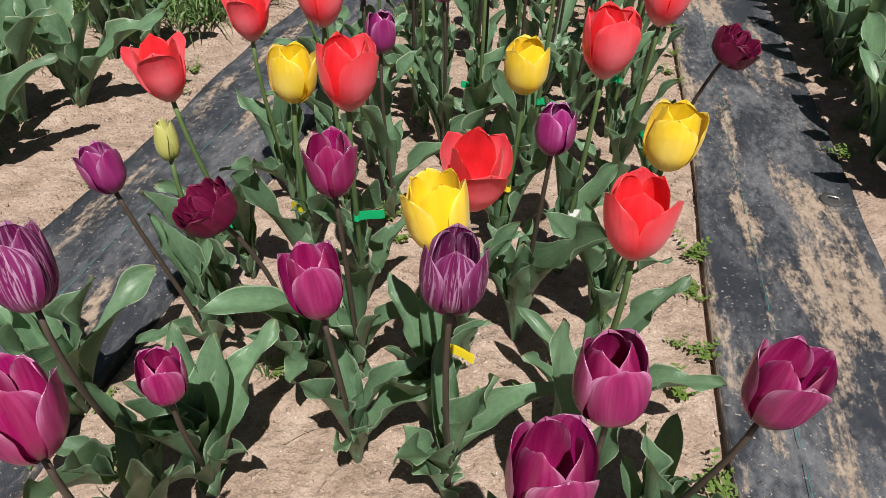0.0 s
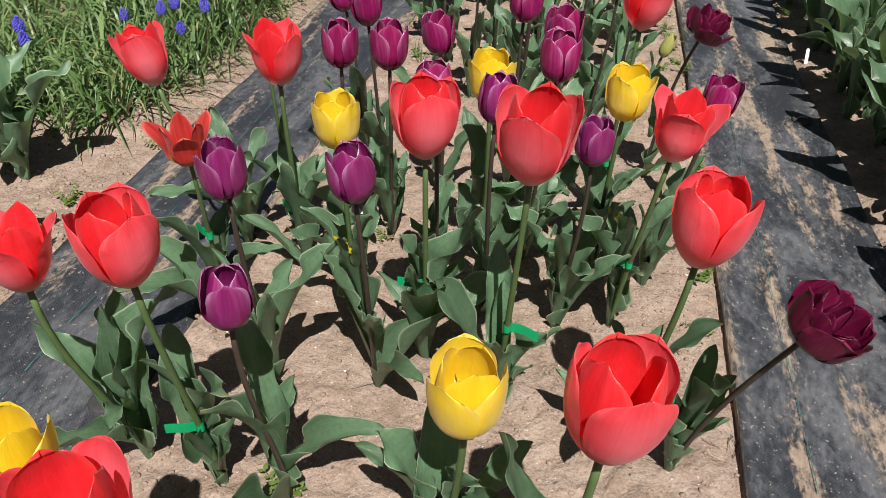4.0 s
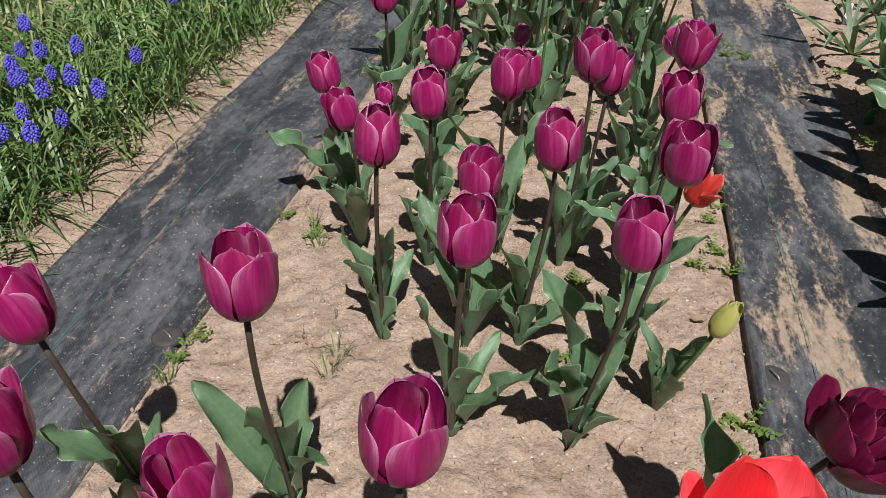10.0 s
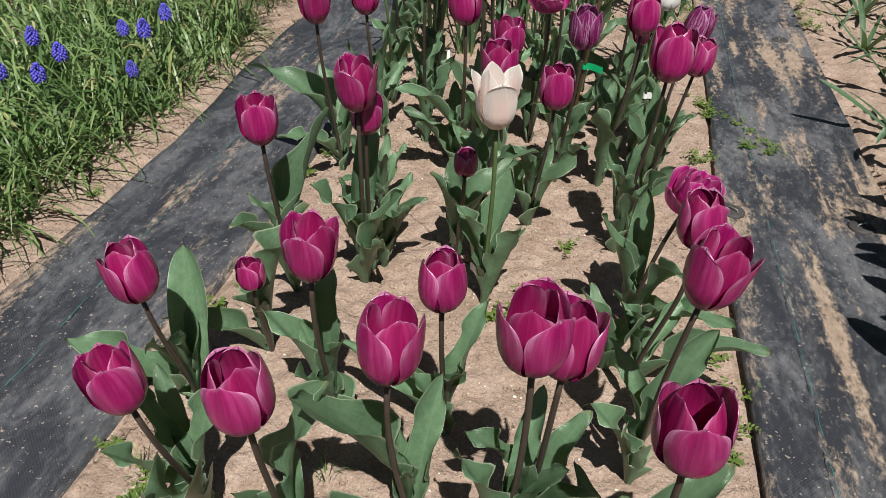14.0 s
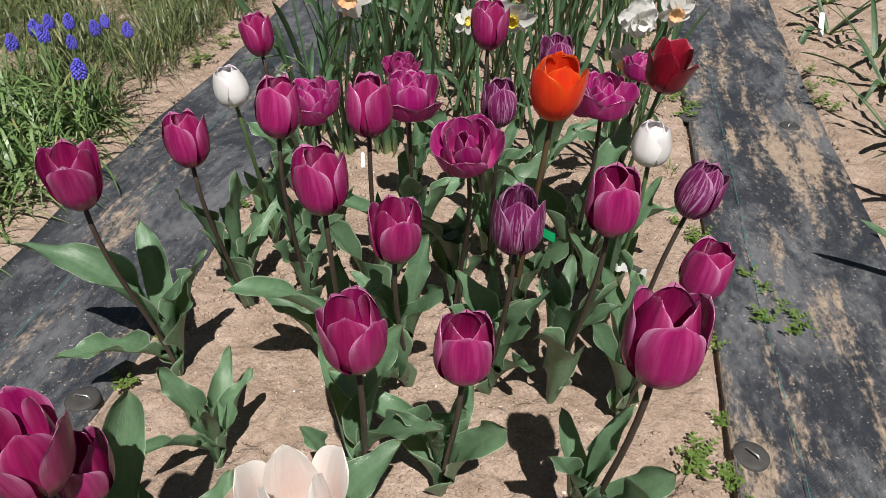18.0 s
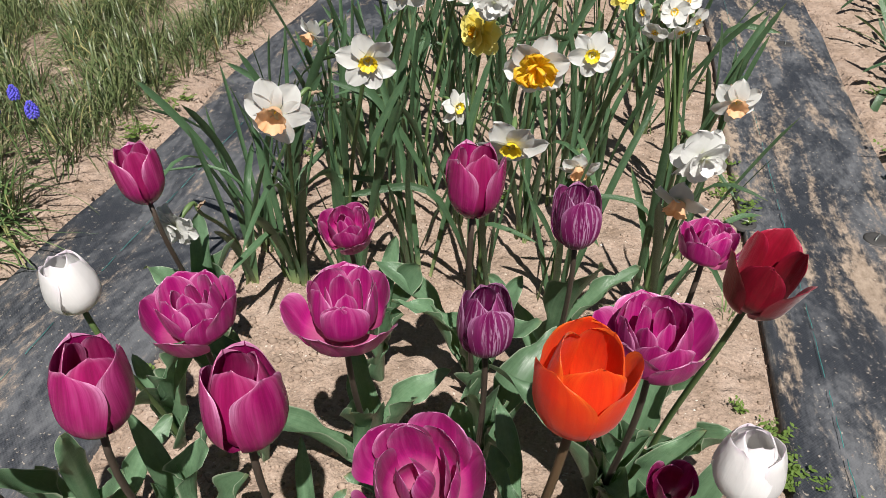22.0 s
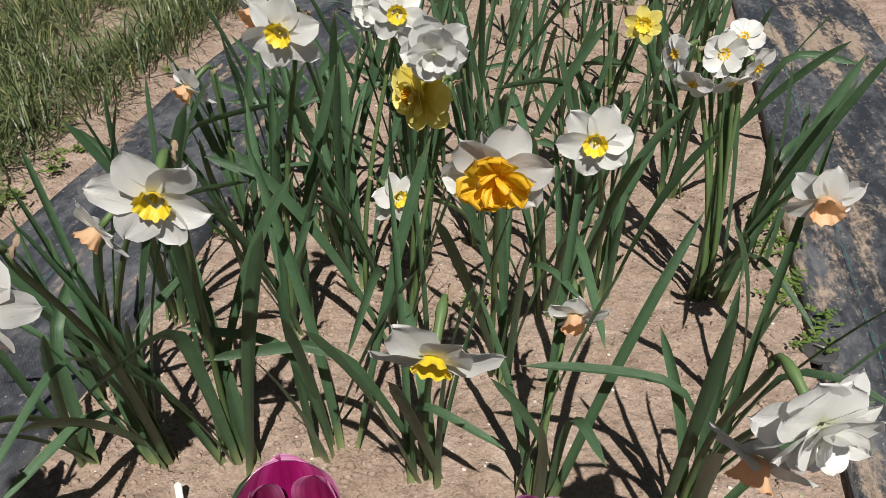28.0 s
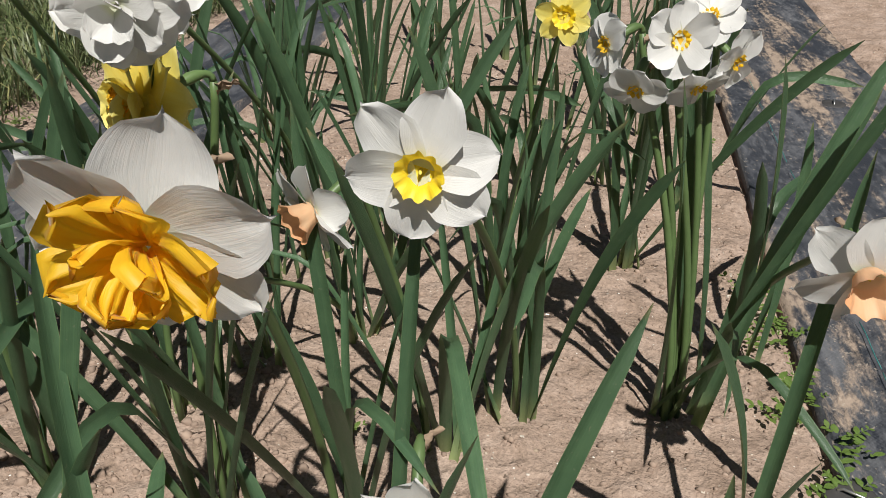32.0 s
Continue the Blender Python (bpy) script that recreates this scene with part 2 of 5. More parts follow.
def fabric_material(name, sandy, worn_sheen):
    """sandy: how much of the strip is covered with washed-on sand, 0 to 1. The last value: strength of the grey wear
    and painted sheen.
    """
    g = Graph(name, 0.55, 0.5)
    p = g.mapped("Object", 1.0)
    weave = g.node("ShaderNodeTexChecker", Vector=p, Scale=420.0).outputs["Fac"]
    wear_sheen = g.noise(g.mapped("Object", (9.0, 3.4, 9.0)), 1.0, 8.0, 0.66, 0.7)
    dust = g.noise(g.mapped("Object", (95.0, 45.0, 80.0)), 1.0, 5.0, 0.75)
    c = g.mix(weave, (0.020, 0.022, 0.028), (0.036, 0.040, 0.048))
    # dusty wear together with the fabric's bluish sheen, painted as one grey
    grey = g.math("MULTIPLY", g.step(g.math("ADD", wear_sheen, g.math("MULTIPLY", g.math("SUBTRACT", dust, 0.5), 0.6)), 0.38, 0.72), worn_sheen)
    c = g.mix(grey, c, (0.172, 0.176, 0.188))
    run = g.noise(g.mapped("Object", (15.0, 2.3, 8.0)), 1.0, 7.0, 0.58, 0.35)
    sand = g.step(g.math("ADD", run, g.math("MULTIPLY", g.math("SUBTRACT", dust, 0.5), 0.42)), 0.68 - 0.16 * sandy, 0.80 - 0.16 * sandy)
    tone = g.ramp(dust, (0.3, (0.215, 0.158, 0.115)), (0.7, (0.372, 0.290, 0.222)))
    c = g.mix(g.math("MULTIPLY", sand, 0.9), c, tone)
    speck = g.step(g.noise(p, 170.0, 2.0), 0.66, 0.70)
    c = g.mix(g.math("MULTIPLY", speck, 0.65), c, (0.386, 0.332, 0.270))
    g.put(g.bsdf.inputs["Roughness"], g.math("MULTIPLY_ADD", g.math("MAXIMUM", grey, sand), 0.5, 0.42))
    g.bump(g.math("ADD", g.math("MULTIPLY", weave, 0.1), g.math("ADD", g.math("MULTIPLY", sand, 0.8), g.math("MULTIPLY", dust, 0.8))), 0.6, 0.003)
    return g.done(c)


SOIL = soil_material()
SANDY_FABRIC, FABRIC = fabric_material("sandy_weed_fabric", 1.08, 0.66), fabric_material("black_weed_fabric", 0.72, 0.58)
PETALS = {
    "purple": petal_material("purple_petal", (0.42, 0.011, 0.165), (0.18, 0.004, 0.060), (0.84, 0.46, 0.72), (0.20, 0.015, 0.08), painted_sheen=0.22, sheen=0.0, rough=0.26, spec=0.9, thin=0.22),
    "purple_in": petal_material("purple_inner_petal", (0.38, 0.012, 0.130), (0.20, 0.005, 0.060), (0.76, 0.34, 0.58), (0.20, 0.02, 0.08), painted_sheen=0.22, sheen=0.0, rough=0.28, spec=0.8, thin=0.24),
    "violet": petal_material("violet_petal", (0.32, 0.012, 0.165), (0.17, 0.006, 0.085), (0.74, 0.42, 0.70), (0.20, 0.03, 0.12), painted_sheen=0.24, sheen=0.0, rough=0.28, spec=0.9, thin=0.22, flush=0.15, flush_color=(0.46, 0.14, 0.36)),
    "coral": petal_material("coral_petal", (0.88, 0.062, 0.088), (0.84, 0.030, 0.048), (0.88, 0.17, 0.18), (0.84, 0.52, 0.52), painted_sheen=0.25, thin=0.30, sheen=0.10, reach=0.95, flush=0.62, flush_color=(0.92, 0.30, 0.36)),
    "coral_in": petal_material("coral_inner_petal", (0.87, 0.036, 0.052), (0.82, 0.020, 0.026), (0.88, 0.11, 0.10), (0.84, 0.40, 0.34), painted_sheen=0.25, thin=0.36),
    "yellow": petal_material("yellow_petal", (0.88, 0.67, 0.040), (0.85, 0.60, 0.020), (0.91, 0.79, 0.24), (0.72, 0.60, 0.10), thin=0.30, flush=0.60, flush_color=(0.88, 0.77, 0.30)),
    "yellow_in": petal_material("yellow_inner_petal", (0.88, 0.65, 0.026), (0.85, 0.58, 0.014), (0.90, 0.70, 0.06), (0.72, 0.60, 0.06), thin=0.32),
    "maroon": petal_material("maroon_petal", (0.165, 0.007, 0.050), (0.085, 0.003, 0.022), (0.34, 0.05, 0.12), (0.08, 0.005, 0.02), thin=0.25, painted_sheen=0.12, sheen=0.0),
    "striped": petal_material("striped_petal", (0.23, 0.012, 0.125), (0.12, 0.006, 0.062), (0.60, 0.32, 0.54), (0.30, 0.10, 0.20), 0.58, (0.68, 0.44, 0.64), painted_sheen=0.22, sheen=0.0),
    "white": petal_material("white_petal", (0.80, 0.79, 0.78), (0.76, 0.75, 0.74), (0.74, 0.60, 0.72), (0.72, 0.72, 0.60), thin=0.36, painted_sheen=0.15),
    "blush": petal_material("blush_petal", (0.83, 0.79, 0.74), (0.80, 0.74, 0.68), (0.85, 0.82, 0.79), (0.74, 0.70, 0.50), 0.14, (0.80, 0.42, 0.42), thin=0.26, reach=0.95, flush=0.50, flush_color=(0.84, 0.50, 0.44)),
    "orange": petal_material("orange_petal", (0.82, 0.060, 0.012), (0.74, 0.034, 0.010), (0.90, 0.22, 0.03), (0.82, 0.40, 0.08), thin=0.46, flush=0.3, flush_color=(0.88, 0.20, 0.06)),
    "crimson": petal_material("crimson_petal", (0.270, 0.004, 0.022), (0.15, 0.003, 0.011), (0.46, 0.02, 0.07), (0.66, 0.34, 0.40), thin=0.22, painted_sheen=0.2),
    "scarlet": petal_material("scarlet_petal", (0.70, 0.045, 0.045), (0.52, 0.028, 0.028), (0.80, 0.22, 0.18), (0.25, 0.30, 0.06), 0.35, (0.60, 0.17, 0.07), thin=0.4),
    "bud": petal_material("bud_petal", (0.50, 0.48, 0.15), (0.38, 0.40, 0.11), (0.56, 0.52, 0.22), (0.22, 0.30, 0.08), thin=0.25),
    "magenta": petal_material("magenta_petal", (0.50, 0.018, 0.225), (0.30, 0.008, 0.130), (0.84, 0.46, 0.72), (0.46, 0.14, 0.24), painted_sheen=0.46, sheen=0.04, rough=0.3, spec=0.7),
    "ivory": petal_material("ivory_tepal", (0.735, 0.735, 0.710), (0.715, 0.715, 0.690), (0.745, 0.745, 0.730), (0.640, 0.660, 0.450), thin=0.34, rough=0.5),
    "lemon": petal_material("lemon_tepal", (0.87, 0.77, 0.20), (0.84, 0.70, 0.13), (0.87, 0.80, 0.32), (0.78, 0.69, 0.14), thin=0.45, rough=0.5),
    "cup_yellow": petal_material("yellow_cup", (0.86, 0.66, 0.03), (0.82, 0.57, 0.015), (0.88, 0.70, 0.08), (0.84, 0.68, 0.05), thin=0.32, rough=0.5),
    "cup_gold": petal_material("golden_cup", (0.90, 0.61, 0.026), (0.88, 0.52, 0.014), (0.88, 0.57, 0.04), (0.80, 0.44, 0.02), thin=0.5, rough=0.5),
    "cup_peach": petal_material("peach_cup", (0.85, 0.58, 0.36), (0.82, 0.51, 0.29), (0.84, 0.40, 0.18), (0.82, 0.70, 0.50), thin=0.45, rough=0.5),
}
LEAF = leaf_material("tulip_leaf", (0.075, 0.149, 0.080), (0.150, 0.250, 0.145), (0.560, 0.620, 0.460), 0.28, 0.33)
STRAP = leaf_material("daffodil_leaf", (0.045, 0.094, 0.050), (0.080, 0.147, 0.074), (0.150, 0.215, 0.090), 0.22, 0.36, 16.0, 0.7)
WEED = leaf_material("weed_leaf", (0.081, 0.145, 0.025), (0.145, 0.225, 0.047), (0.170, 0.238, 0.076), 0.3, 0.55)
GREEN_STEM = plain_material("green_stem", (0.093, 0.149, 0.053), 0.45)
DARK_STEM = plain_material("purple_brown_stem", (0.060, 0.045, 0.036), 0.45)
BROWN_STEM = plain_material("brown_stem", (0.120, 0.075, 0.040), 0.5)
DRY = plain_material("dry_papery_sheath", (0.31, 0.225, 0.155), 0.8, thin=0.2)
PISTIL = plain_material("yellow_pistil", (0.70, 0.58, 0.10), 0.6)
ANTHER = plain_material("dark_anther", (0.05, 0.03, 0.03), 0.8)
MUSCARI = plain_material("cobalt_blue_floret", (0.120, 0.105, 0.62), 0.5, 0.3, 200.0, thin=0.1)
THREAD = plain_material("teal_thread", (0.03, 0.19, 0.18), 0.6)
WASHER = plain_material("dusty_black_washer", (0.045, 0.043, 0.042), 0.7, 0.5)
WIRE = plain_material("zinc_wire", (0.60, 0.60, 0.58), 0.35, metal=0.9)
LABEL = plain_material("white_plastic_label", (0.78, 0.78, 0.77), 0.4, 0.06)
TAPES = {
    "green": plain_material("green_tape", (0.010, 0.42, 0.16), 0.35, 0.1, thin=0.2),
    "yellow": plain_material("yellow_tape", (0.82, 0.66, 0.03), 0.35, 0.1, thin=0.2),
    "red": plain_material("red_tape", (0.72, 0.02, 0.02), 0.35, 0.1, thin=0.2),
    "white": plain_material("white_tape", (0.80, 0.80, 0.80), 0.35, 0.05, thin=0.1),
}
BLADES = blade_material("green_grass_blade", (0.055, 0.115, 0.028), (0.205, 0.305, 0.115), 0.25)
STRAW = blade_material("straw_green_blade", (0.052, 0.086, 0.026), (0.172, 0.196, 0.086))
CRUMB = Graph("soil_crumb", 0.95, 0.1)
CRUMB = CRUMB.done(CRUMB.shade((0.304, 0.228, 0.180), CRUMB.math("MULTIPLY_ADD", CRUMB.island(), 0.40, 0.76)))
CHIP = Graph("pale_grit", 0.8, 0.2)
CHIP = CHIP.done(CHIP.ramp(CHIP.island(), (0.0, (0.270, 0.198, 0.135)), (0.6, (0.495, 0.432, 0.360)), (1.0, (0.666, 0.648, 0.612))))

# ---- mesh helpers ----
rng = random.Random(7)


def mesh_from(name, verts, faces, material, uvs=None, smooth=True):
    me = bpy.data.meshes.new(name)
    me.from_pydata([tuple(v) for v in verts], [], faces)
    me.materials.append(material)
    if smooth:
        me.polygons.foreach_set("use_smooth", [True] * len(me.polygons))
    if uvs is not None:
        layer = me.uv_layers.new(name="UVMap")
        flat = np.array(uvs, "f")[np.array([lp.vertex_index for lp in me.loops])]
        layer.data.foreach_set("uv", flat.ravel())
    me.update()
    return me


def sheet(name, nu, nv, at, material):
    """A thin surface: at(u, v) gives its points, u from -1 to 1 across and v from 0 to 1 along."""
    verts, uvs, faces = [], [], []
    for j in range(nv + 1):
        for i in range(nu + 1):
            u, v = 2 * i / nu - 1, j / nv
            verts.append(at(u, v))
            uvs.append((i / nu, v))
    for j in range(nv):
        for i in range(nu):
            a = j * (nu + 1) + i
            faces.append((a, a + 1, a + nu + 2, a + nu + 1))
    return mesh_from(name, verts, faces, material, uvs)


def tube(name, points, radii, material, sides=7, cap=True):
    """A round stem along a line of points."""
    verts, faces, uvs = [], [], []
    n = len(points)
    for i, p in enumerate(points):
        along = (points[min(i + 1, n - 1)] - points[max(i - 1, 0)]).normalized()
        side = along.orthogonal().normalized() if i == 0 else (side - along * side.dot(along)).normalized()
        other = along.cross(side)
        for k in range(sides):
            a = 2 * math.pi * k / sides
            verts.append(p + (side * math.cos(a) + other * math.sin(a)) * radii[i])
            uvs.append((k / sides, i / (n - 1)))
    for i in range(n - 1):
        for k in range(sides):
            faces.append((i * sides + k, i * sides + (k + 1) % sides, (i + 1) * sides + (k + 1) % sides, (i + 1) * sides + k))
    if cap:
        faces += [tuple(range(sides - 1, -1, -1)), tuple(range((n - 1) * sides, n * sides))]
    return mesh_from(name, verts, faces, material, uvs)


def part(name, me, parent, m=None, label=""):
    """Links a mesh as one part under a thing."""
    ob = new(name, me)
    ob.parent = parent
    if m is not None:
        ob.matrix_basis = m
    return tagged(ob, label) if label else ob


def thing(name, x, y, z, label, category, group="", turn=0.0):
    ob = new(name)
    ob.empty_display_size = 0.02
    ob.matrix_basis = pose(x, y, z, 0, 0, turn)
    return tagged(ob, label, category, group)


def aim(at, axis, spin=0.0):
    """A pose at a point whose z axis follows a direction."""
    q = Vector((0, 0, 1)).rotation_difference(Vector(axis).normalized())
    return Matrix.Translation(at) @ q.to_matrix().to_4x4() @ pose(0, 0, 0, 0, 0, spin)


def sized(m, s):
    return m @ Matrix.Diagonal((s, s, s, 1))


def bezier(a, b, c, n):
    return [a * (1 - t) ** 2 + b * (2 * t * (1 - t)) + c * t * t for t in (i / n for i in range(n + 1))]


def bezier3(a, b, c, d, n):
    return [a * (1 - t) ** 3 + b * (3 * t * (1 - t) ** 2) + c * (3 * t * t * (1 - t)) + d * t ** 3 for t in (i / n for i in range(n + 1))]


# ---- ground, fabric ----
def lies(y, *stops):
    return float(np.interp(y, [s[0] for s in stops], [s[1] for s in stops]))


def right_near(y):
    return lies(y, (0, 0.236), (3, 0.232), (4.3, 0.256), (5.4, 0.275), (7, 0.30)) + 0.004 * math.sin(y * 5.1)


def right_far(y):
    return lies(y, (0, 0.522), (2.6, 0.520), (3.6, 0.54), (5.1, 0.572), (7, 0.65)) + 0.005 * math.sin(y * 3.7 + 1)


def left_near(y):
    return lies(y, (0, -0.584), (3.5, -0.586), (4.1, -0.625), (7, -0.68)) + 0.005 * math.sin(y * 4.3 + 2)


def left_far(y):
    return lies(y, (0, -0.885), (2.7, -0.885), (4.2, -0.925), (7, -0.98)) + 0.008 * math.sin(y * 6.1)


def soil_height(x, y):
    p = Vector((x, y, 0.0))
    h = 0.010 * noise.noise(p * 3.1) + 0.007 * noise.noise(p * 11.0 + Vector((5, 0, 0))) + 0.0045 * abs(noise.noise(p * 31.0))
    rough = 0.5 + 0.5 * noise.noise(p * 1.7 + Vector((9, 3, 0)))
    h += (0.002 + 0.007 * rough) * noise.noise(p * 41.0) + 0.014 * max(rough - 0.35, 0) * abs(noise.noise(p * 24.0))
    if right_near(y) - 0.01 < x < right_far(y) + 0.01 or left_far(y) - 0.01 < x < left_near(y) + 0.01:
        h = -0.012 + 0.2 * h
    elif x < -0.9 or x > 0.55:
        h *= 1.5
    return h


def spread(low, high, step, out):
    mid = np.arange(low, high + step / 2, step)
    far = np.cumsum(step * 1.35 ** np.arange(1, out))
    return np.concatenate([(low - far)[::-1], mid, high + far])


def build_ground():
    ys = spread(0.0, 6.6, 0.0082, 36)
    far = np.cumsum(0.016 * 1.35 ** np.arange(1, 34))
    xs = np.concatenate([(-1.9 - far)[::-1], np.arange(-1.9, -0.64, 0.016), np.arange(-0.64, 0.28, 0.0074), np.arange(0.28, 1.31, 0.016), 1.30 + far])
    nx, ny = len(xs), len(ys)
    grid = np.zeros((ny, nx, 3))
    grid[..., 0], grid[..., 1] = xs[None, :], ys[:, None]
    for j in range(ny):
        for i in range(nx):
            if -1.92 < xs[i] < 1.32 and -0.02 < ys[j] < 6.62:
                grid[j, i, 2] = soil_height(xs[i], ys[j])
    me = bpy.data.meshes.new("ground")
    a = (np.arange(ny - 1)[:, None] * nx + np.arange(nx - 1)[None, :]).ravel()
    quads = np.stack([a, a + 1, a + nx + 1, a + nx], 1)
    me.vertices.add(nx * ny)
    me.vertices.foreach_set("co", grid.ravel())
    me.loops.add(quads.size)
    me.loops.foreach_set("vertex_index", quads.ravel().astype("i"))
    me.polygons.add(len(quads))
    me.polygons.foreach_set("loop_start", np.arange(0, quads.size, 4).astype("i"))
    me.polygons.foreach_set("use_smooth", np.ones(len(quads), bool))
    me.update(calc_edges=True)
    me.materials.append(SOIL)
    return tagged(new("ground", me), "dry tan sandy soil of the flower beds", "ground", kind="structure")


build_ground()


def build_fabric(name, near, far, material, label):
    """A woven strip with wrinkles, its edges turned down into the soil."""
    ys = np.arange(-0.6, 7.01, 0.02)
    n = 26
    verts, faces, uvs = [], [], []
    for j, y in enumerate(ys):
        a, b = near(y), far(y)
        for i in range(n + 3):
            s = min(max((i - 1) / n, 0.0), 1.0)
            x = a + (b - a) * s
            p = Vector((x * 3.0, y * 1.6, 4.0))
            z = 0.006 + 0.005 * noise.noise(p) + 0.0028 * noise.noise(Vector((x * 17, y * 5.0, 1.0)))
            z += 0.006 * math.exp(-((min(s, 1 - s)) * (b - a) / 0.012) ** 2) * (0.6 + noise.noise(Vector((s * 40, y * 6, 2))))
            if i in (0, n + 2):
                z = -0.03
            verts.append((x, float(y), z))
            uvs.append((s, y))
    w = n + 3
    for j in range(len(ys) - 1):
        for i in range(w - 1):
            k = j * w + i
            faces.append((k, k + 1, k + w + 1, k + w))
    ob = new(name, mesh_from(name, verts, faces, material, uvs))
    return tagged(ob, label, "weed fabric", kind="structure")


fabric_right = build_fabric("weed_fabric_right", right_near, right_far, SANDY_FABRIC, "dusty black woven weed fabric strip with sand patches")
fabric_left = build_fabric("weed_fabric_left", left_far, left_near, FABRIC, "dusty black woven weed fabric strip beside the grassy bed")


def build_thread(parent, x_at):
    """The teal marking thread, woven in so that it shows in dashes."""
    y = 0.2
    while y < 6.4:
        length = rng.uniform(0.03, 0.10)
        pts = [Vector((x_at(y + length * k / 4) + rng.uniform(-0.0008, 0.0008), y + length * k / 4, 0.0125 + 0.004 * noise.noise(Vector((0.3, y * 1.6, 4))))) for k in range(5)]
        part("thread", tube("thread", pts, [0.0005] * 5, THREAD, 4), parent)
        y += length + rng.uniform(0.005, 0.03)


build_thread(fabric_right, lambda y: lies(y, (0, 0.318), (3.6, 0.312), (7, 0.37)))
build_thread(fabric_left, lambda y: lies(y, (0, -0.745), (2.7, -0.750), (3.9, -0.785), (7, -0.83)))


def fabric_pin(x, y, turn):
    """A round plastic washer with a bent wire staple through it."""
    pin = thing("fabric_pin", x, y, 0.0085, "black plastic washer with wire staple on the weed fabric", "fabric pin", "pins along the fabric", turn)
    rings = [(0.004, 0.0018), (0.012, 0.0022), (0.020, 0.0018), (0.0225, 0.0), (0.0225, -0.005)]
    verts, faces = [(0, 0, 0.0018)], []
    for r, z in rings:
        verts += [(r * math.cos(a), r * math.sin(a), z) for a in (2 * math.pi * k / 24 for k in range(24))]
    faces += [(0, 1 + k, 1 + (k + 1) % 24) for k in range(24)]
    for i in range(len(rings) - 1):
        faces += [(1 + i * 24 + k, 1 + (i + 1) * 24 + k, 1 + (i + 1) * 24 + (k + 1) % 24, 1 + i * 24 + (k + 1) % 24) for k in range(24)]
    part("washer", mesh_from("washer", verts, faces, WASHER), pin)
    pts = [Vector((0, -0.011, -0.01)), Vector((0, -0.011, 0.004)), Vector((0, -0.008, 0.0065)), Vector((0, 0.008, 0.0065)), Vector((0, 0.011, 0.004)), Vector((0, 0.011, -0.01))]
    part("staple", tube("staple", pts, [0.0012] * 6, WIRE, 6), pin)


for k in range(-1, 4):
    if k >= 0:
        fabric_pin(0.255, 2.325 + k, 30 + 17 * k)
    fabric_pin(0.478, 2.320 + k, 100 + 23 * k)
    fabric_pin(-0.606, 2.222 + k * 1.03, 60 + 31 * k)

# ---- tulips ----


def tulip_petal(seed, radius, height, tip, half, inner, curl, material, pointed=None, flare=0.0, crinkle=1.0, belly=0.42, taper=0.60):
    """One petal of the cup. tip: how wide the rim stands against the belly; half: the petal's half width against the belly's radius; flare: how far single tips bend out;
    belly: how high the cup is widest; taper: how pointed the foot is (0.5 round, 0.9 a funnel)."""
    r0 = random.Random(seed)
    ph, amp, lean = r0.uniform(0, 6.3), r0.uniform(0.01, 0.04), r0.uniform(0.0, 0.07) * (-1 if inner else 1)
    tip, notch = tip + r0.uniform(0.0, 0.08) * (-1 if inner else 1), r0.uniform(0.01, 0.06)
    point, ruffle = pointed or r0.uniform(3.2, 4.8), r0.uniform(0.04, 0.09) * crinkle
    out = r0.uniform(-0.1, 1.0) * flare
    skew, lap = r0.uniform(-0.06, 0.06), r0.uniform(0.025, 0.055)
    dent, where = r0.uniform(0.0, 0.05), r0.uniform(-0.5, 0.5)

    def at(u, v):
        v = 1 - (1 - v) ** 1.6
        if v < belly:
            k = v / belly
            r = radius * max(1 - (1 - k) ** 2, 0.0) ** taper
        else:
            k = (v - belly) / (1 - belly)
            r = radius * (1 + (tip - 1) * k ** 1.5 + 0.035 * math.sin(math.pi * k))
        z = height * (v ** (1.0 + 0.25 * (1 - taper))) * (1 - 0.06 * u * u * v)
        w = radius * half * ((v + 0.015) ** 0.42) * max(1 - v ** point, 0.0) ** (0.52 if point > 1.5 else 0.85)
        w = max(w, 0.0005)
        a = (u + skew * v * v) * w / max(r, radius * 0.55)
        r *= 0.92 if inner else 1.0
        full = w / (radius * half)
        r *= 1 + lap * u * min(v * 3, 1) * full
        r += radius * full * (curl * u * u * v * v + amp * math.sin(3.2 * v + ph + 2.2 * u) * v * u * u)
        r -= radius * notch * math.exp(-((u / 0.18) ** 2)) * max(v - 0.25, 0) * 1.5 * full
        r -= radius * dent * math.exp(-(((u - where) / 0.24) ** 2)) * v * v * full
        r += radius * 0.013 * math.sin(11 * u + 3 * ph) * v * full
        r += radius * lean * v * v + radius * out * max(v - 0.55, 0) ** 2 * 3.2
        r += radius * full * ruffle * abs(u) ** 3 * math.sin(10.5 * v + ph * 2 + (0.9 if u > 0 else 0)) * v ** 3
        r += radius * full * 0.035 * crinkle * u ** 4 * math.sin(27 * v + ph * 3 + (2.0 if u > 0 else 0)) * v ** 3
        z += height * (0.022 * math.sin(5 * u + ph) + 0.014 * crinkle * math.sin(9 * u + 2 * ph)) * v ** 3 * full
        return (r * math.cos(a), r * math.sin(a), z)

    return sheet("petal", 18, 18, at, material)


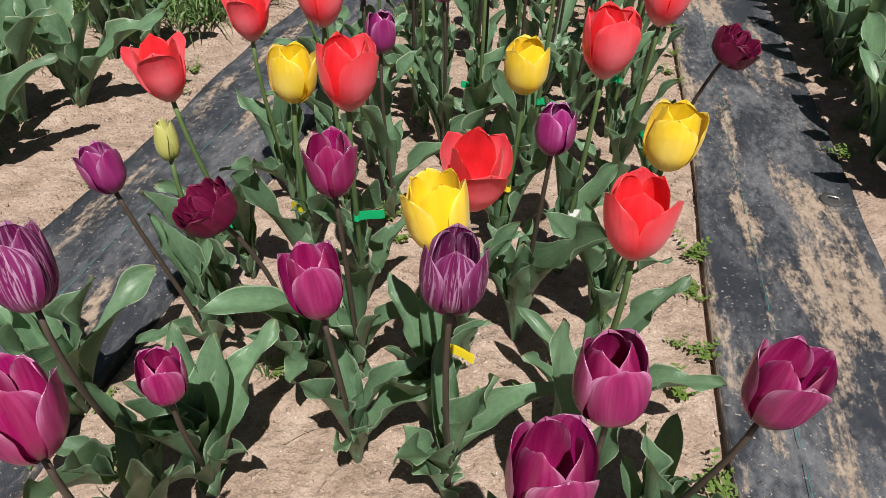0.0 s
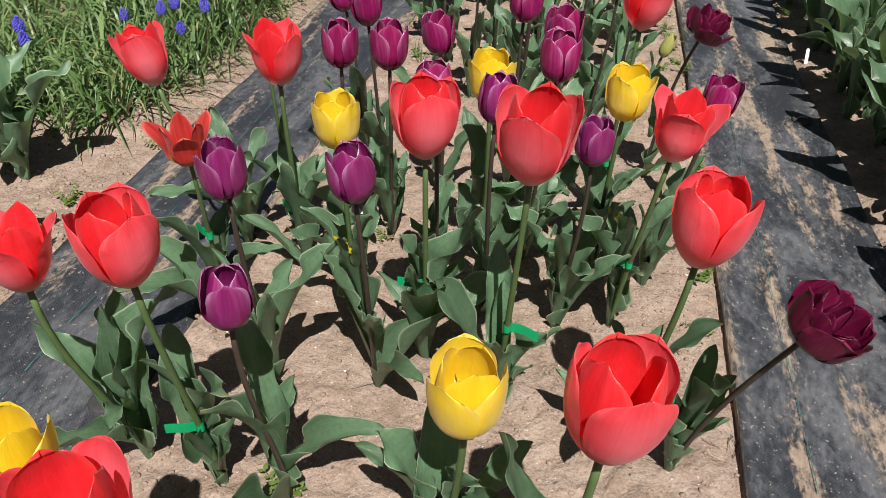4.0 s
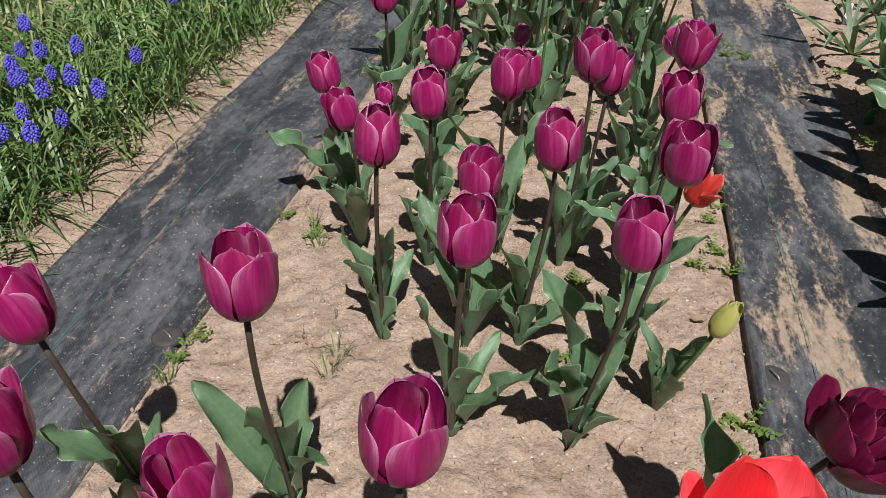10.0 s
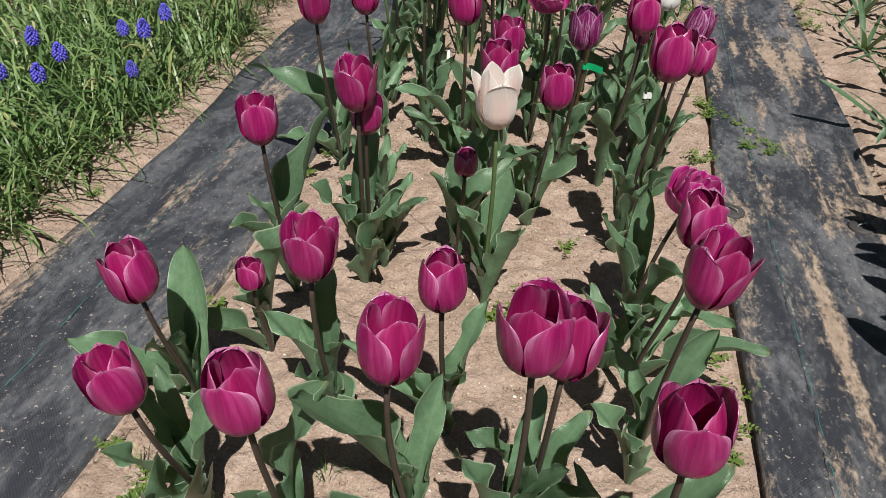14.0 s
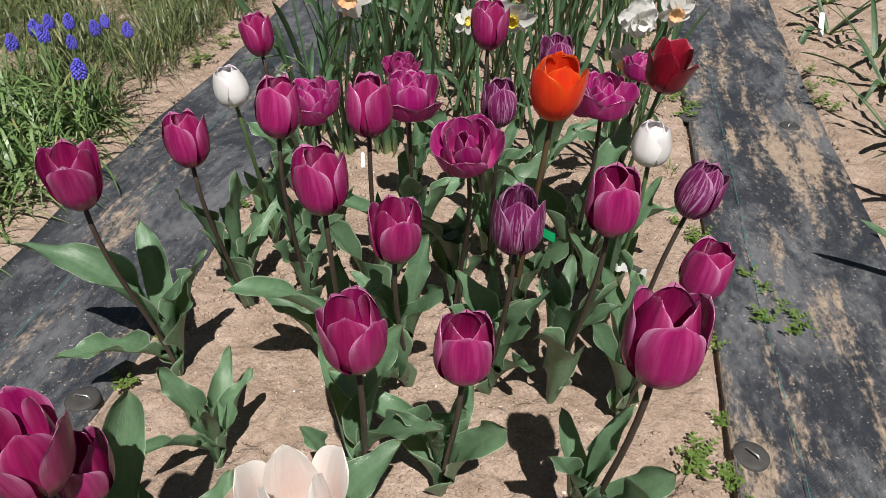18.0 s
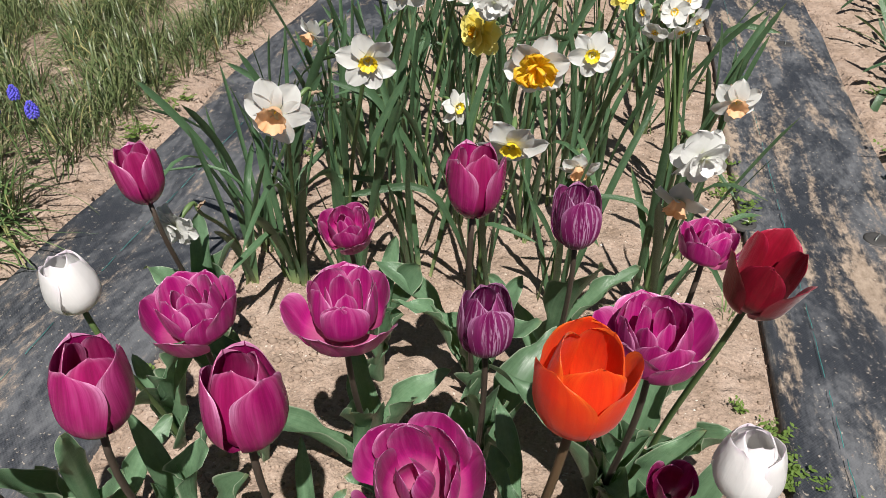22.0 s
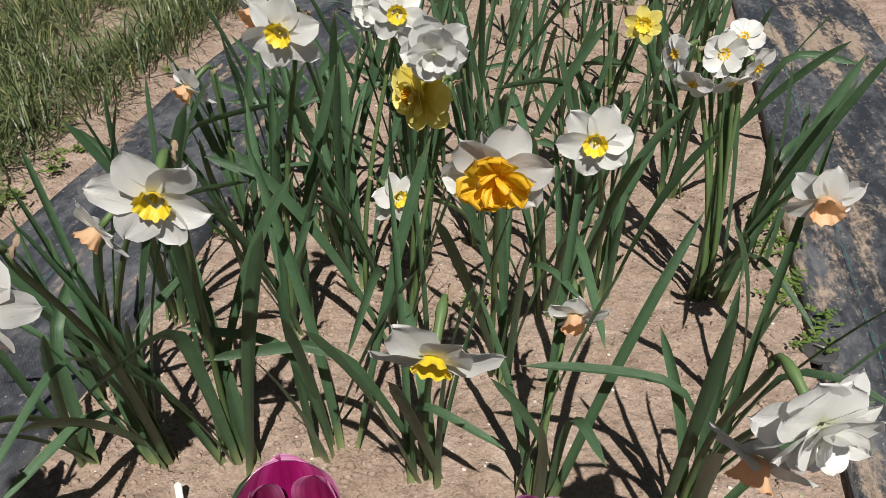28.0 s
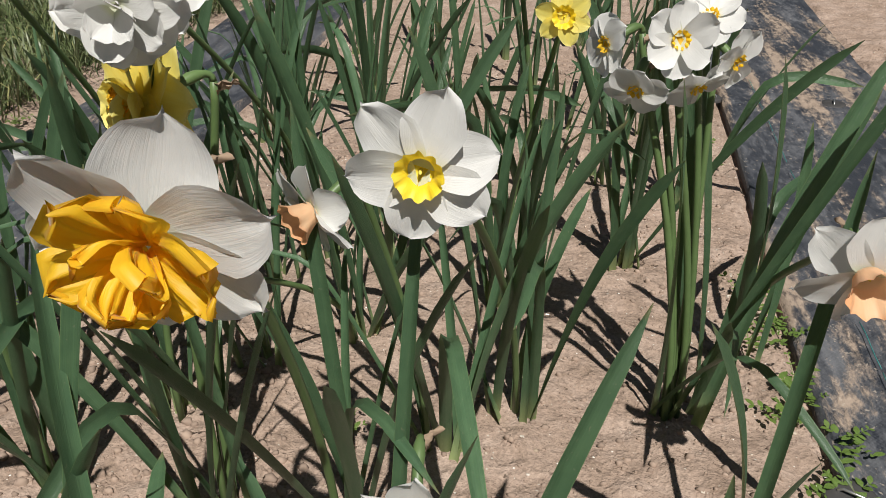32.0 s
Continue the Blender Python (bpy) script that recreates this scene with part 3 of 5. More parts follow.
def cup(kind, seed, radius=0.0275, height=0.066, tip=0.80, half=1.38, curl=0.06, rings=2, pointed=None, flare=0.0, belly=0.42, taper=0.60):
    """The petals of one flower: a list of meshes with their turns."""
    r0, made = random.Random(seed * 31 + len(kind)), []
    for ring in range(rings):
        for k in range(3):
            inner = ring % 2 == 1
            mat = PETALS.get(kind + "_in", PETALS[kind]) if inner else PETALS[kind]
            me = tulip_petal(seed * 100 + ring * 10 + k, radius * (1 - 0.04 * ring), height * (1.04 if inner else 1.0), tip, half, inner, curl, mat, pointed, 0.3 * flare if inner else flare, 1.0, belly, taper)
            tilt = r0.uniform(-3, 0) if inner else r0.uniform(0, 3.5)
            made.append((me, pose(0, 0, 0.0006 * ring, 0, tilt, 120 * k + 60 * ring + r0.uniform(-9, 9))))
    return made


def double_cup(kind, seed, radius=0.033, height=0.049, crinkle=0.9):
    """A peony-like flower: rings of petals, wide outside and upright within."""
    r0, mat, made = random.Random(seed * 17), PETALS[kind], []
    for ring, (count, rr, hh, tip, tilt) in enumerate(((5, 1.0, 0.92, 1.00, 13), (5, 0.88, 1.0, 0.94, 9), (4, 0.66, 1.02, 0.88, 6), (4, 0.44, 0.94, 0.8, 4))):
        shared = [tulip_petal(seed * 100 + ring * 10 + k, radius * rr, height * hh, tip, 1.05, ring % 2 == 1, 0.10, mat, r0.uniform(2.6, 4.2), 0.0, crinkle) for k in range(3)]
        for k in range(count):
            made.append((shared[k % 3], pose(0, 0, 0.001 * ring, 0, tilt + r0.uniform(-14, 9), 360 / count * k + 37 * ring + r0.uniform(-18, 18))))
    return made


FLOWERS = {
    "purple": [cup("purple", s, 0.0252, 0.072, t, h, belly=b, taper=0.70) for s, t, h, b in ((1, 0.76, 1.30, 0.46), (2, 0.70, 1.36, 0.44), (3, 0.88, 1.28, 0.52), (4, 0.82, 1.32, 0.48), (5, 0.66, 1.36, 0.42), (6, 0.98, 1.22, 0.56))],
    "violet": [cup("violet", s, 0.0248, 0.070, t, 1.28, belly=0.48, taper=0.70) for s, t in ((11, 0.72), (12, 0.84), (13, 0.64))],
    "coral": [cup("coral", s, 0.0335, 0.092, t, 1.34, 0.05, 2, p, f, 0.64, 0.80) for s, t, f, p in ((21, 0.90, 0.12, 3.6), (22, 1.00, 0.50, 2.8), (23, 0.84, 0.08, 4.2), (24, 1.04, 0.45, 2.6), (25, 0.95, 0.30, 3.2))],
    "yellow": [cup("yellow", s, 0.0305, 0.079, t, 1.34, 0.05, 2, 4.4, 0.0, 0.52, 0.64) for s, t in ((31, 0.86), (32, 0.94), (33, 0.82))],
    "striped": [cup("striped", s, 0.0255, 0.072, t, 1.20, 0.10, belly=0.46, taper=0.66) for s, t in ((41, 0.78), (42, 0.66))],
    "white": [cup("white", s, 0.0250, 0.060, t, 1.50, 0.02, 2, 4.6, 0.0, 0.44, 0.58) for s, t in ((51, 0.60), (52, 0.52))],
    "blush": [cup("blush", 61, 0.0240, 0.078, 0.92, 1.45, 0.10, 2, 1.9, 0.55, 0.44, 0.70)],
    "orange": [cup("orange", 71, 0.0310, 0.078, 0.86, 1.38, 0.04, 2, 4.4, 0.05, 0.56, 0.62)],
    "crimson": [cup("crimson", 81, 0.028, 0.066, 1.10, 1.25, 0.08, 2, 2.4, 0.5, 0.46, 0.60)],
    "scarlet": [cup("scarlet", s, 0.024, 0.058, 1.20, 1.05, 0.25, 2, 1.7, 1.0) for s in (85, 86)],
    "maroon": [double_cup("maroon", s, 0.031, 0.052, 1.9) for s in (91, 92)],
    "magenta": [double_cup("magenta", s, 0.033, 0.049) for s in (95, 96, 97)],
    "small": [cup("purple", s, 0.017, 0.042, 0.7) for s in (101, 102)],
    "bud": [cup("bud", s, 0.0125, 0.052, 0.42, 1.45, 0.0) for s in (105, 106)],
}
TALL = {"purple": 0.072, "violet": 0.070, "coral": 0.092, "yellow": 0.079, "striped": 0.072, "white": 0.058, "blush": 0.080, "orange": 0.082, "crimson": 0.070, "scarlet": 0.060, "maroon": 0.054, "magenta": 0.052, "small": 0.042, "bud": 0.052}
WORDS = {
    "purple": "deep purple tulip with pale-edged petals", "violet": "violet-purple tulip with lilac petal edges",
    "coral": "tall coral-red tulip with large cup", "yellow": "bright yellow tulip with rounded cup", "striped": "purple and white streaked tulip",
    "white": "white tulip with faint lilac edges", "blush": "creamy white tulip with pink-flushed petals", "orange": "large open orange-red tulip",
    "crimson": "dark crimson tulip with flared petals", "scarlet": "ragged red tulip with twisted petals", "maroon": "dark maroon semi-double open tulip",
    "magenta": "double magenta tulip full of petals", "small": "small half-grown purple tulip", "bud": "closed yellow-green tulip bud",
}
STEMS = {"coral": GREEN_STEM, "yellow": GREEN_STEM, "white": GREEN_STEM, "blush": GREEN_STEM, "crimson": GREEN_STEM, "bud": GREEN_STEM, "scarlet": GREEN_STEM, "orange": BROWN_STEM}


def broad_leaf(seed):
    """A tulip leaf one long: clasping at the foot, folded, strongly waved at the edges and bending outward along x."""
    r0 = random.Random(seed)
    start, bend, power = r0.uniform(3, 15), r0.uniform(8, 46), r0.uniform(1.2, 2.4)
    if seed % 5 == 3:
        start, bend = r0.uniform(18, 30), r0.uniform(50, 85)
    width, waves, amp, ph = r0.uniform(0.115, 0.165), r0.uniform(1.6, 3.2), r0.uniform(0.055, 0.120), r0.uniform(0, 6.3)
    other, shift = waves * r0.uniform(0.8, 1.25), r0.uniform(0, 6.3)
    twist, side_bend = r0.uniform(-0.9, 0.9), r0.uniform(-0.14, 0.14)
    spine, p, n = [], Vector((0, 0, 0)), 30
    for j in range(n + 1):
        a = radians(start + bend * (j / n) ** power)
        spine.append((p.copy(), a))
        p = p + Vector((math.sin(a), side_bend * j / n, math.cos(a))) / n

    def at(u, v):
        p, a = spine[round(v * n)]
        w = width * (0.30 + 0.70 * min(v / 0.38, 1) ** 0.8) * max(1 - v ** 2.6, 0) ** 0.62 + 0.001
        fold = 1.15 * (1 - v) ** 1.0 + 0.38
        out = Vector((math.cos(a), 0, -math.sin(a)))
        t = twist * v * v
        side = Vector((0, math.cos(t), 0)) + out * math.sin(t)
        turn = 2 * math.pi * (waves * v if u > 0 else other * v) + (ph if u > 0 else shift)
        wave = amp * abs(u) ** 2.4 * (math.sin(turn) + 0.22 * math.sin(2.7 * turn + ph)) * min(v * 4, 1) * (1 - v * 0.55)
        ridge = 0.010 * math.exp(-((u / 0.12) ** 2)) * (1 - v)
        return p + side * (u * w * math.cos(fold * abs(u))) - out * (abs(u) * w * math.sin(fold * abs(u)) * 0.9 - ridge) + out * wave

    return sheet("leaf", 12, n, at, LEAF)


LEAVES = [broad_leaf(s) for s in range(24)]


def leaf_on(plant, r0, k, count, low=0.11, high=0.19, stem_top=0.05, first=0.0, broad=1.0):
    turn = first + 360 * k / count + r0.uniform(-35, 35)
    size = r0.uniform(low, high) * (0.85 if k > 2 else 1.08)
    z = 0.0 if k < 2 else r0.uniform(0.2, 1.0) * stem_top
    m = pose(0, 0, z, r0.uniform(2, 14), r0.uniform(-2, 6)) @ pose(0, 0, 0, 0, 0, turn) @ Matrix.Translation((0.003, 0, 0))
    wide = r0.uniform(0.9, 1.25) * broad
    part("leaf", LEAVES[r0.randrange(24)], plant, m @ Matrix.Diagonal((size, size * wide, size, 1)))


COUNT = [0]
TOWARDS_SUN = (0.02, -0.015)


def tape(color, at, turn, length=0.034):
    """A flag of coloured tape folded round a stem."""
    flag = thing("tape_tag", *at, color + " plastic tape flag tied round a tulip stem", "plant tag", "tape tags", turn)
    droop = rng.uniform(-0.25, 0.1)

    def side(shift):
        return lambda u, v: (0.0035 + length * v, shift + 0.0016 * math.sin(v * 5), 0.0065 * u + droop * length * v * v)

    part("tape_end", sheet("tape_end", 2, 6, side(0.0006), TAPES[color]), flag)
    part("tape_end", sheet("tape_end", 2, 6, side(-0.0008), TAPES[color]), flag)
    part("tape_loop", sheet("tape_loop", 16, 1, lambda u, v: (0.0046 * math.cos(u * math.pi), 0.0046 * math.sin(u * math.pi), 0.013 * (v - 0.5)), TAPES[color]), flag)


def tulip(kind, x, y, z, size=1.0, lean=(0.0, 0.0), foot=None, leaves=4, tag=None, form=None, low=0.13, high=0.215):
    """A tulip whose flower has its middle at x, y, z. lean: how the flower tips; foot: where it leaves the soil; tag: tape colour and height on the stem."""
    COUNT[0] += 1
    if y < 1.7 and x < 0.5 and leaves > 3:
        leaves, high = leaves + 2, high + 0.02
    r0 = random.Random(COUNT[0] * 7 + 3)
    axis = Vector((lean[0] + TOWARDS_SUN[0] + r0.uniform(-0.07, 0.07), lean[1] + TOWARDS_SUN[1] + r0.uniform(-0.07, 0.07), 1)).normalized()
    tall = TALL[kind] * size
    seat = Vector((x, y, z)) - axis * (tall * 0.5)
    back = 0.075 if y < 3.2 else 0.10
    fx, fy = foot or (x - lean[0] * 0.10 - 0.022 + r0.uniform(-0.012, 0.012), y - lean[1] * 0.10 + back + r0.uniform(-0.012, 0.012))
    fz = soil_height(fx, fy) - 0.006
    state = "standing among broad green leaves" if leaves > 4 else "rising from dry sandy soil"
    if abs(lean[0]) > 0.13 and -0.6 < x < 0.5:
        state = "leaning towards the dark fabric"
    if tag:
        state = "with " + tag[0] + " tape on its stem"
    plant = thing("tulip", fx, fy, fz, WORDS[kind] + " " + state, "tulip", kind + " tulips")
    end = seat - Vector((fx, fy, fz))
    line = bezier3(Vector((0, 0, 0)), Vector((end.x * 0.25, end.y * 0.25, end.z * 0.4)), end - axis * end.z * 0.3, end + axis * 0.002, 12)
    thick = 0.0034 if kind in ("coral", "orange", "yellow") else 0.0029
    part("stem", tube("stem", line, [thick * (1.25 - 0.3 * i / 12) for i in range(13)], STEMS.get(kind, DARK_STEM)), plant)
    group = FLOWERS[kind]
    petals = group[(form if form is not None else r0.randrange(len(group))) % len(group)]
    m = sized(aim(end, axis, r0.uniform(0, 360)), size)
    for me, turn in petals:
        part("petal", me, plant, m @ turn)
    if kind in ("orange", "crimson", "coral"):
        pistil = part("pistil", PISTIL_MESH, plant, m)
        for k in range(6):
            part("stamen", STAMEN_MESH, pistil, pose(0, 0, 0, 0, 0, 60 * k + 20))
    first = r0.uniform(0, 360)
    for k in range(leaves):
        leaf_on(plant, r0, k, max(leaves, 1), low, high, min(0.10, z * 0.28), first)
    for color, part_up in [tag] if tag else []:
        p = line[round(part_up * 12)]
        tape(color, (fx + p.x, fy + p.y, fz + p.z), r0.uniform(-50, 50) + r0.choice((0, 180)))
    return plant


PISTIL_MESH = tube("pistil", [Vector((0, 0, z)) for z in (0.002, 0.010, 0.020, 0.024, 0.026)], [0.003, 0.0038, 0.003, 0.0042, 0.001], PISTIL, 8)
STAMEN_MESH = tube("stamen", [Vector((0.004, 0, 0.003)), Vector((0.008, 0, 0.011)), Vector((0.010, 0, 0.014)), Vector((0.012, 0, 0.022))], [0.0008, 0.0008, 0.0017, 0.0012], ANTHER, 5)

# ---- the tulip bed, from its near end ----
tulip("purple", 0.014, 0.305, 0.37)
tulip("purple", -0.335, 0.290, 0.36, 1.05, (-0.1, 0))
tulip("striped", -0.412, 0.406, 0.385, 1.0, (-0.2, 0.1), leaves=5)
tulip("purple", 0.052, 0.436, 0.330, 1.12, form=4)
tulip("purple", 0.179, 0.456, 0.327, 1.05, (0.14, 0.0), foot=(0.120, 0.520))
tulip("purple", -0.330, 0.427, 0.262, 0.78, leaves=6)
tulip("striped", -0.076, 0.464, 0.390, 1.0, form=0)
tulip("purple", -0.211, 0.508, 0.324, 1.0, (-0.12, 0), form=2, leaves=5)
tulip("yellow", -0.115, 0.589, 0.360, 0.95, (-0.1, 0.1), tag=("yellow", 0.5))
tulip("coral", 0.067, 0.601, 0.369, 0.90, form=0, tag=("red", 0.5), leaves=5)
tulip("maroon", -0.372, 0.618, 0.315, 0.92, (-0.55, -0.35), foot=(-0.310, 0.695))
tulip("purple", -0.234, 0.635, 0.371, 0.95, form=5)
tulip("violet", -0.508, 0.650, 0.328, 0.85, (-0.25, 0), foot=(-0.462, 0.710))
tulip("coral", -0.096, 0.682, 0.349, 0.95, (0.12, -0.1), form=1, tag=("red", 0.45))
tulip("bud", -0.462, 0.711, 0.339, 1.0, leaves=3)
tulip("violet", -0.021, 0.764, 0.371, 0.85, tag=None)
tulip("yellow", 0.106, 0.788, 0.362, 0.95, (0.12, 0.0))
tulip("coral", -0.263, 0.789, 0.402, 0.95, form=0, tag=("green", 0.48), leaves=5)
tulip("coral", -0.517, 0.818, 0.373, 0.88, (-0.18, 0), foot=(-0.480, 0.885), tag=("green", 0.3))
tulip("yellow", -0.352, 0.840, 0.374, 0.90, tag=("yellow", 0.45))
tulip("coral", 0.027, 0.937, 0.408, 0.98, form=2, tag=("white", 0.35), leaves=5)
tulip("yellow", -0.076, 0.983, 0.351, 0.95, tag=("yellow", 0.4), leaves=5)
tulip("coral", -0.381, 1.033, 0.409, 0.95, form=2, tag=("green", 0.3))
tulip("violet", -0.294, 1.038, 0.363, 0.88)
tulip("coral", -0.500, 1.046, 0.371, 0.85, (-0.1, 0), form=3)
tulip("coral", 0.107, 1.190, 0.395, 1.0, form=2, tag=("green", 0.4), leaves=5)
tulip("maroon", 0.209, 1.131, 0.350, 0.98, (0.45, -0.10), foot=(0.140, 1.235))
tulip("violet", -0.370, 1.200, 0.388, 0.95, form=1)
tulip("violet", -0.241, 1.225, 0.386, 0.95, form=0)
tulip("scarlet", -0.485, 1.322, 0.348, 1.0, tag=("green", 0.55))
tulip("coral", -0.057, 1.223, 0.445, 1.05, form=0, tag=("green", 0.45), leaves=5)
tulip("coral", -0.183, 1.312, 0.410, 1.0, form=2, tag=("green", 0.4), leaves=5)
tulip("coral", -0.645, 1.520, 0.365, 0.95, (-0.25, 0), foot=(-0.570, 1.585), form=1)
tulip("coral", 0.098, 1.425, 0.374, 0.92, (0.12, 0), form=3, tag=("green", 0.42))
tulip("violet", -0.119, 1.422, 0.394, 0.92)
tulip("yellow", -0.317, 1.396, 0.356, 0.90, tag=("yellow", 0.45))
tulip("violet", 0.000, 1.412, 0.354, 0.88, leaves=5)
tulip("purple", -0.196, 1.415, 0.404, 0.92)
tulip("yellow", -0.145, 1.538, 0.370, 0.92)
tulip("bud", -0.492, 1.600, 0.350, 0.9, leaves=3)
tulip("coral", -0.423, 1.480, 0.400, 0.92, form=1, tag=("green", 0.35), leaves=5)
tulip("yellow", 0.039, 1.572, 0.350, 0.95, (0.05, -0.05), form=1, tag=("yellow", 0.45), leaves=5)
tulip("purple", 0.154, 1.547, 0.365, 0.85, (0.2, 0), foot=(0.110, 1.615))
tulip("purple", -0.058, 1.576, 0.393, 1.0, form=0, leaves=5)
tulip("purple", -0.383, 1.616, 0.370, 1.0, form=0, leaves=5)
tulip("purple", -0.301, 1.592, 0.383, 1.0, form=3)

# purple tulips with bare soil between them
tulip("purple", -0.060, 1.660, 0.398, 1.0, form=2, leaves=5)
tulip("coral", 0.051, 1.710, 0.436, 0.98, (0.10, -0.05), form=1, tag=("green", 0.36), leaves=5, high=0.20)
tulip("purple", -0.379, 1.741, 0.391, 0.98, (-0.1, 0), form=5, leaves=4)
tulip("purple", -0.264, 1.757, 0.345, 1.0, (-0.05, -0.05), form=2, leaves=3)
tulip("purple", -0.128, 1.782, 0.402, 0.98, form=0, leaves=4)
tulip("purple", -0.466, 1.876, 0.364, 0.92, (-0.15, 0), form=3, leaves=4)
tulip("maroon", 0.170, 1.894, 0.352, 0.96, (0.40, -0.10), foot=(0.115, 2.005), leaves=3)
tulip("purple", -0.281, 1.897, 0.408, 1.0, form=3, leaves=4)
tulip("purple", -0.138, 2.051, 0.369, 1.0, form=0, leaves=5)
tulip("purple", 0.017, 2.069, 0.376, 1.0, form=1, leaves=5)
tulip("bud", 0.135, 2.186, 0.205, 1.05, (0.2, 0), foot=(0.094, 2.235), leaves=5, low=0.10, high=0.16)
tulip("purple", -0.267, 2.209, 0.374, 1.0, form=4, leaves=5)
tulip("purple", 0.063, 2.223, 0.381, 1.0, form=3, leaves=5)
tulip("purple", -0.153, 2.224, 0.328, 0.95, (0.1, 0), form=2, leaves=5)
tulip("purple", -0.072, 2.251, 0.369, 1.0, form=0, leaves=5)
tulip("scarlet", 0.114, 2.390, 0.252, 0.8, (0.3, 0), leaves=4)
tulip("purple", -0.251, 2.401, 0.344, 0.98, form=1)
tulip("purple", 0.069, 2.420, 0.361, 0.98, form=0, leaves=5)
tulip("purple", -0.388, 2.437, 0.291, 0.90, (-0.2, 0), form=3, leaves=5)
tulip("purple", -0.044, 2.460, 0.391, 1.0, form=3)
tulip("purple", -0.154, 2.466, 0.352, 1.0, form=2)
tulip("purple", -0.018, 2.490, 0.362, 0.95, form=0)
tulip("purple", -0.470, 2.592, 0.278, 0.98, (-0.1, 0), form=0, leaves=5)
tulip("purple", 0.096, 2.599, 0.366, 1.02, (0.1, 0), form=5, leaves=5)
tulip("purple", -0.274, 2.607, 0.327, 0.98, form=5, leaves=5)
tulip("purple", -0.145, 2.619, 0.301, 0.92, form=1, leaves=5)
tulip("small", -0.405, 2.718, 0.196, 1.0, leaves=4)
tulip("purple", 0.104, 2.765, 0.316, 0.95, leaves=4)

# the middle of the bed
tulip("purple", -0.444, 2.872, 0.325, 0.95, (-0.1, 0), form=3, leaves=5, low=0.17, high=0.25)
tulip("blush", -0.138, 2.890, 0.378, 1.0, leaves=5, tag=("white", 0.17))
tulip("purple", -0.320, 2.905, 0.370, 1.02, form=5, leaves=5, low=0.16, high=0.24)
tulip("purple", -0.318, 2.935, 0.318, 0.82, leaves=4)
tulip("magenta", 0.118, 2.917, 0.266, 0.95, (0.3, 0), foot=(0.065, 2.955), leaves=5)
tulip("small", -0.193, 2.998, 0.227, 1.0, leaves=3)
tulip("purple", -0.162, 3.076, 0.346, 1.0, form=2, leaves=5)
tulip("purple", 0.073, 3.078, 0.382, 1.1, (0.05, 0), form=0, leaves=6)
tulip("purple", -0.080, 3.130, 0.298, 1.0, form=1, leaves=6)
tulip("purple", 0.134, 3.270, 0.312, 0.90, (0.15, 0), leaves=5)
tulip("purple", -0.494, 3.227, 0.367, 1.0, (-0.05, 0), form=5, leaves=5, low=0.17, high=0.25)
tulip("purple", -0.247, 3.262, 0.373, 1.0, form=0, leaves=5)
tulip("purple", -0.174, 3.267, 0.318, 1.0, form=2, leaves=5)
tulip("striped", -0.051, 3.271, 0.344, 1.0, form=0, leaves=5)
tulip("purple", 0.037, 3.281, 0.372, 1.0, form=1, leaves=6)
tulip("purple", -0.458, 3.387, 0.335, 0.95, form=0, leaves=6, low=0.16, high=0.24)
tulip("magenta", -0.124, 3.388, 0.362, 0.98, (-0.05, -0.35), form=0, leaves=6)
tulip("purple", -0.343, 3.400, 0.381, 1.0, form=1, leaves=5)
tulip("purple", -0.235, 3.400, 0.393, 1.0, form=4, leaves=5)
tulip("striped", 0.141, 3.424, 0.314, 0.95, (0.2, 0), form=1, foot=(0.100, 3.460), leaves=4)
tulip("orange", -0.030, 3.431, 0.420, 0.90, (0.06, 0.0), tag=("green", 0.5), leaves=5)
tulip("white", 0.082, 3.448, 0.355, 0.86, leaves=5, tag=("white", 0.45))
tulip("purple", 0.050, 3.490, 0.270, 0.66, (-0.1, -0.4), form=5, leaves=5)
tulip("magenta", -0.356, 3.543, 0.332, 1.0, (-0.1, -0.1), form=1, leaves=5)
tulip("white", -0.474, 3.549, 0.334, 0.92, (-0.1, 0), leaves=4)
tulip("magenta", 0.024, 3.549, 0.368, 1.0, form=2, leaves=5)
tulip("magenta", -0.227, 3.563, 0.344, 1.05, form=2, leaves=6)
tulip("striped", -0.108, 3.580, 0.330, 0.92, form=1, leaves=5)
tulip("crimson", 0.106, 3.615, 0.384, 0.95, (0.1, -0.1), leaves=5)
tulip("purple", -0.139, 3.698, 0.394, 0.98, form=3, leaves=5)
tulip("magenta", -0.275, 3.715, 0.318, 0.72, (-0.1, -0.15), form=0, leaves=5)
tulip("purple", -0.503, 3.721, 0.346, 0.92, (-0.1, 0), form=2, leaves=5)
tulip("magenta", 0.082, 3.731, 0.340, 0.75, (0.05, 0.1), form=1, leaves=4)
tulip("striped", -0.043, 3.754, 0.334, 0.95, form=0, leaves=4)


